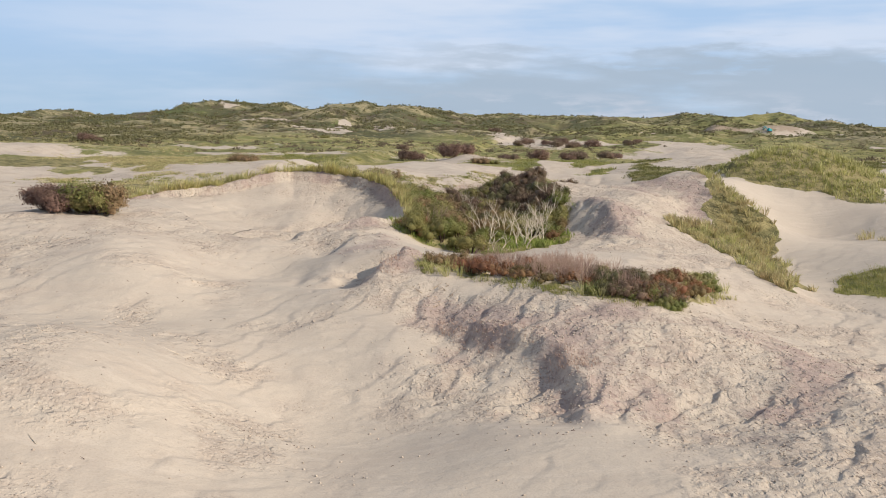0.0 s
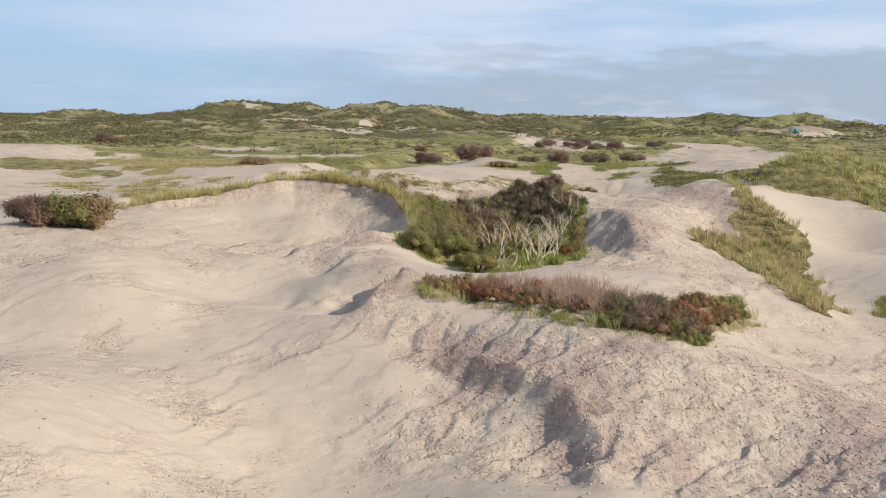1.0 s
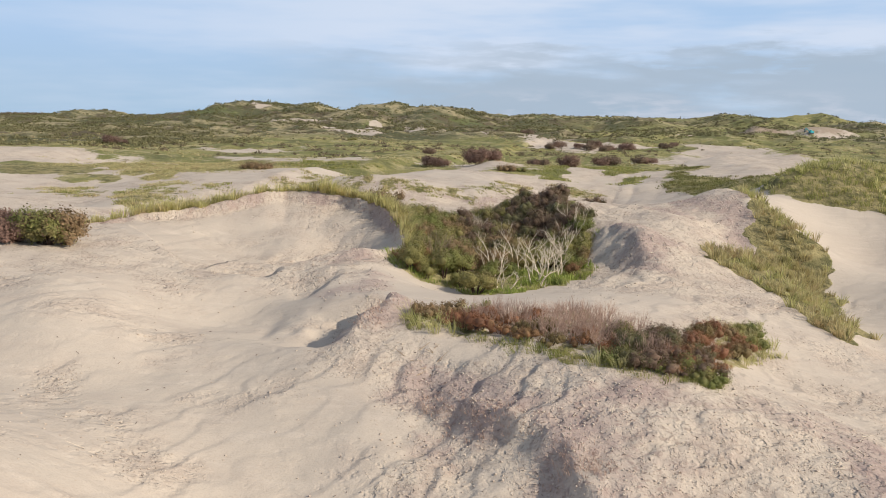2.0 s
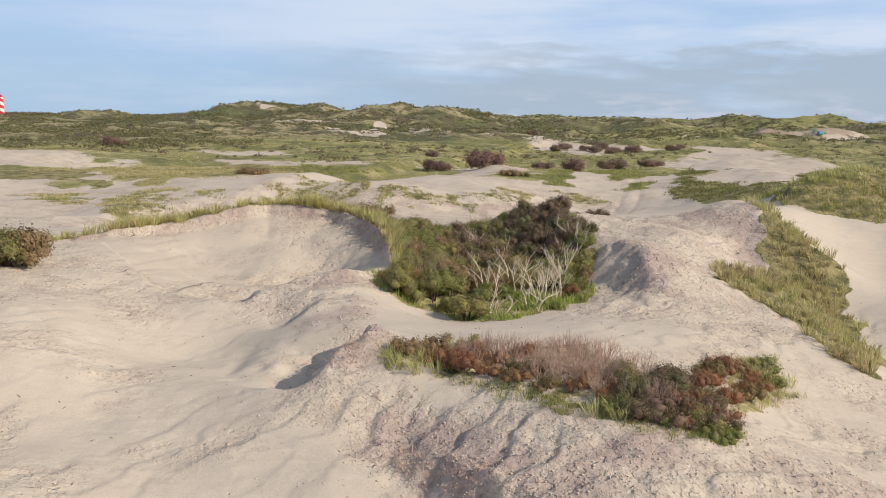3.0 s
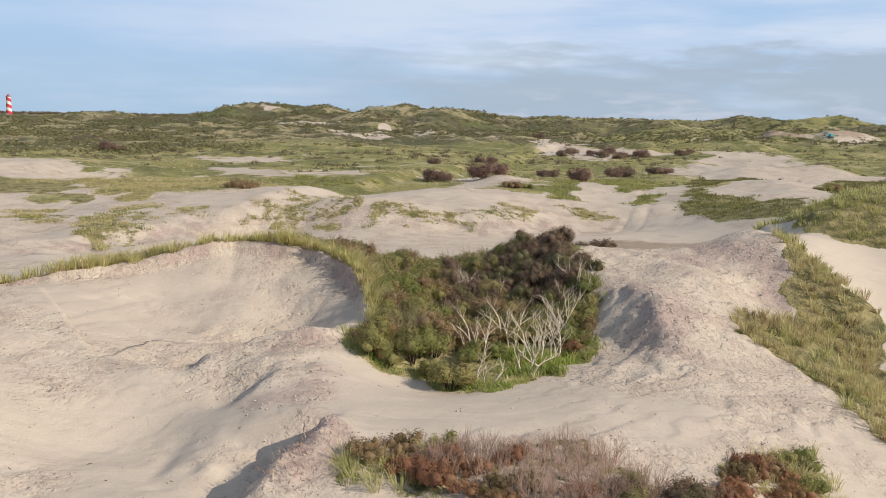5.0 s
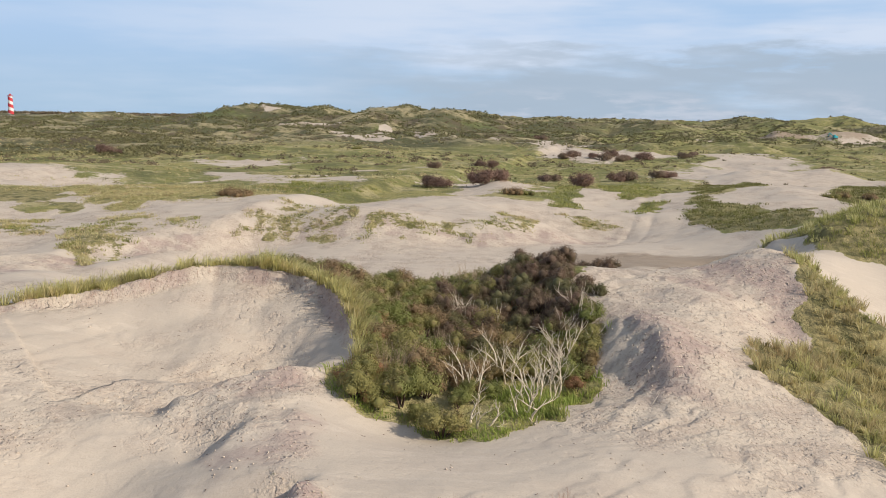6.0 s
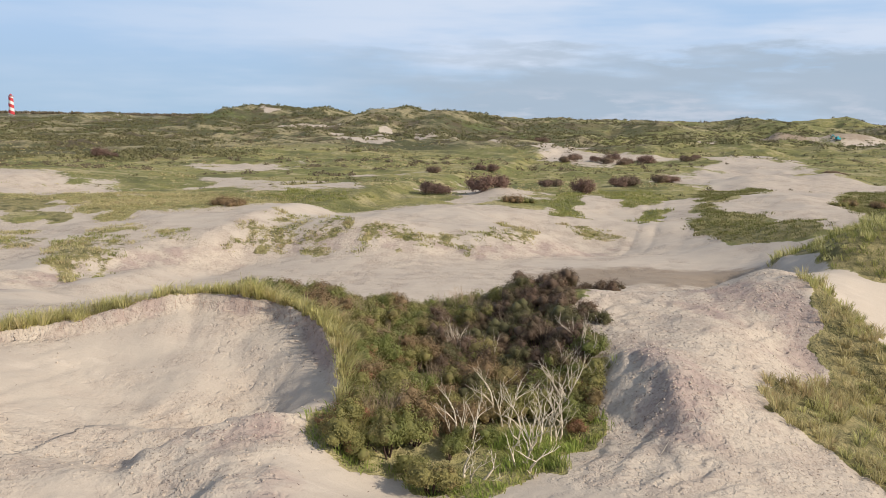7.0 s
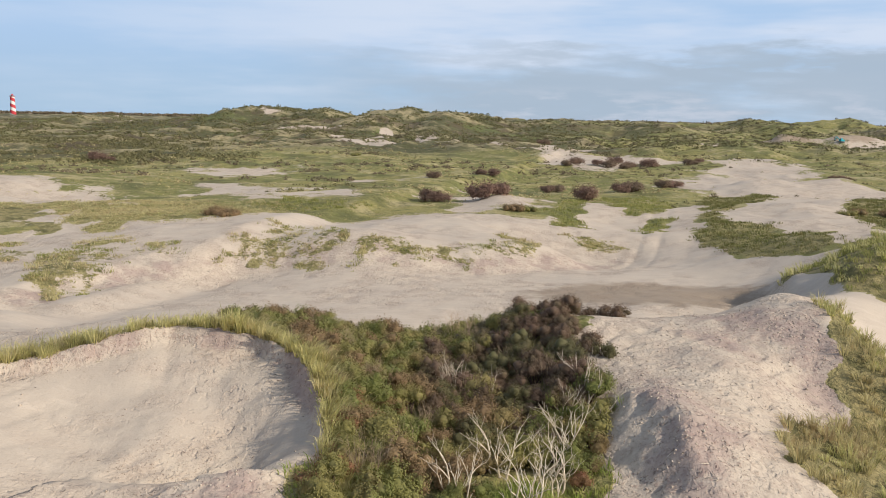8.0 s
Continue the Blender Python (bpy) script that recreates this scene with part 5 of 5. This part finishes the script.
x, y = scatter(23000, -270, 230, 320, 520, lambda x, y: fan(x, y) * (0.2 + 0.75 * smooth(-0.2, 0.35, grain(x, y, 22, 101) + 0.6 * grain(x, y, 8, 102))) * (0.6 + 0.4 * smooth(90, 20, x)))
clumps("hill_top_scrub", "low dark scrub covering the far dune tops", HILL_OLIVE, x, y, 0.5, 1.5, 13, 0.5)
x, y = scatter(16000, -150, 170, 120, 300, lambda x, y: fan(x, y) * meadow(x, y) * smooth(-0.2, 0.4, grain(x, y, 13, 103) + 0.5 * grain(x, y, 5, 104)))
clumps("meadow_tussocks", "straw-coloured tussocks on the dune meadow", STRAW, x, y, 0.2, 0.6, 14, 0.5)
x, y = scatter(9000, -150, 170, 120, 300, lambda x, y: fan(x, y) * meadow(x, y) * smooth(0.0, 0.5, grain(x, y, 17, 105) + 0.6 * grain(x, y, 6, 106)))
clumps("meadow_heath", "dark green heath clumps on the dune meadow", HILL_OLIVE, x, y, 0.25, 0.7, 16, 0.5)

# ---- woods on the horizon ----
x = np.concatenate([RNG.uniform(-1250, -380, 800), RNG.uniform(300, 560, 260), RNG.uniform(-330, 900, 160)])
y = 1840 + RNG.uniform(-40, 80, len(x))
clumps("far_woods", "leafless grey-brown woods along the horizon", HILL_DARK, x, y, 5.0, 8.0, 30, 0.55)


# ---- the lighthouse ----
def ring_mesh(profile, sides=32):
    """A turned body: rows of (radius, height)."""
    co, loops, starts = [], [], []
    for r, z in profile:
        co += [(r * math.cos(2 * math.pi * i / sides), r * math.sin(2 * math.pi * i / sides), z) for i in range(sides)]
    for k in range(len(profile) - 1):
        for i in range(sides):
            j = (i + 1) % sides
            starts.append(len(loops))
            loops += [k * sides + i, k * sides + j, (k + 1) * sides + j, (k + 1) * sides + i]
    for k in (0, len(profile) - 1):
        starts.append(len(loops))
        loops += [k * sides + i for i in (range(sides) if k else reversed(range(sides)))]
    return mesh_from("turned", co, loops, starts)


def lighthouse(x, y, tall):
    white = plain_material("white_paint", (0.80, 0.78, 0.75), (0.70, 0.68, 0.65), 3.0)
    red = plain_material("red_paint", (0.58, 0.06, 0.07), (0.48, 0.05, 0.06), 3.0)
    glass = plain_material("lantern_glass", (0.20, 0.24, 0.27), (0.16, 0.19, 0.22), 2.0, 0.1)
    root = tagged(new("lighthouse"), "tall lighthouse with a red and white spiral", "lighthouse")
    root.location = (x, y, float(height(x, y)))
    body = tall * 0.86
    rad = lambda z: 5.4 - 1.4 * z / body
    part("tower", ring_mesh([(rad(body * k / 24), body * k / 24) for k in range(25)]), white, root)
    turns, wide, n = body / 12.5, 6.2, 200
    for start in (0.0,):
        co, loops, starts = [], [], []
        for i in range(n + 1):
            a = -2 * math.pi * turns * i / n + 2.0
            z = body * i / n - 2.0
            for q, off in ((-wide / 2, 0.12), (wide / 2, 0.12)):
                zz = min(max(z + q, 0.0), body)
                co.append(((rad(zz) + off) * math.cos(a), (rad(zz) + off) * math.sin(a), zz))
        for i in range(n):
            starts.append(len(loops))
            loops += [2 * i, 2 * i + 1, 2 * i + 3, 2 * i + 2]
        part("red_spiral", mesh_from("red_spiral", co, loops, starts), red, root, "red painted spiral band")
    part("gallery", ring_mesh([(4.1, body), (5.1, body + 0.3), (5.1, body + 1.4), (4.5, body + 1.4)]), red, root, "red gallery")
    part("lantern", ring_mesh([(2.4, body + 1.1), (2.4, body + 2.9)]), glass, root, "glazed lantern room")
    part("lantern_roof", ring_mesh([(2.8, body + 2.9), (2.0, body + 3.8), (0.5, body + 4.4), (0.25, tall)]), red, root, "red domed roof")
    return root


lighthouse(-931.0, 1667.0, 40.0)


# ---- the excavator by the sand heaps ----
def box_mesh(boxes, bevel=0.05):
    b = bmesh.new()
    for (cx, cy, cz), (lx, ly, lz), tilt in boxes:
        made = bmesh.ops.create_cube(b, size=1.0)["verts"]
        bmesh.ops.transform(b, matrix=Matrix.LocRotScale((cx, cy, cz), Euler((0, radians(tilt), 0)), (lx, ly, lz)), verts=made)
    bmesh.ops.bevel(b, geom=b.edges[:], offset=bevel, segments=1, affect="EDGES")
    me = bpy.data.meshes.new("body")
    b.to_mesh(me)
    b.free()
    return me


def excavator(x, y, turn):
    teal = plain_material("teal_paint", (0.05, 0.42, 0.50), (0.04, 0.34, 0.42), 1.0, 0.45)
    steel = plain_material("dark_steel", (0.06, 0.06, 0.06), (0.09, 0.085, 0.08), 0.5, 0.6)
    pane = plain_material("cab_glass", (0.08, 0.10, 0.11), (0.10, 0.12, 0.13), 1.0, 0.1)
    root = tagged(new("excavator"), "small teal excavator beside the sand heaps", "excavator")
    root.matrix_basis = pose(x, y, float(height(x, y)) - 0.1, 0, 0, turn) @ Matrix.Scale(0.6, 4)
    for q in (-1.2, 1.2):
        part("crawler_track", box_mesh([((0, q, 0.45), (3.9, 0.6, 0.9), 0)], 0.2), steel, root)
    part("housing", box_mesh([((-0.5, 0, 1.6), (2.8, 2.6, 1.2), 0)], 0.12), teal, root)
    cab = part("cab", box_mesh([((0.6, 0.7, 2.2), (1.5, 1.1, 1.9), 0)], 0.1), teal, root)
    part("window", box_mesh([((1.36, 0.7, 2.5), (0.04, 0.9, 1.0), 0)], 0.01), pane, cab)
    part("boom", box_mesh([((2.3, -0.4, 3.1), (3.8, 0.4, 0.5), -35)], 0.06), teal, root)
    part("arm", box_mesh([((4.6, -0.4, 3.2), (0.3, 0.3, 2.6), -20)], 0.05), teal, root)
    part("bucket", box_mesh([((5.0, -0.4, 1.7), (0.9, 1.1, 0.8), 15)], 0.1), steel, root)
    return root


excavator(147.6, 397.0, 200.0)
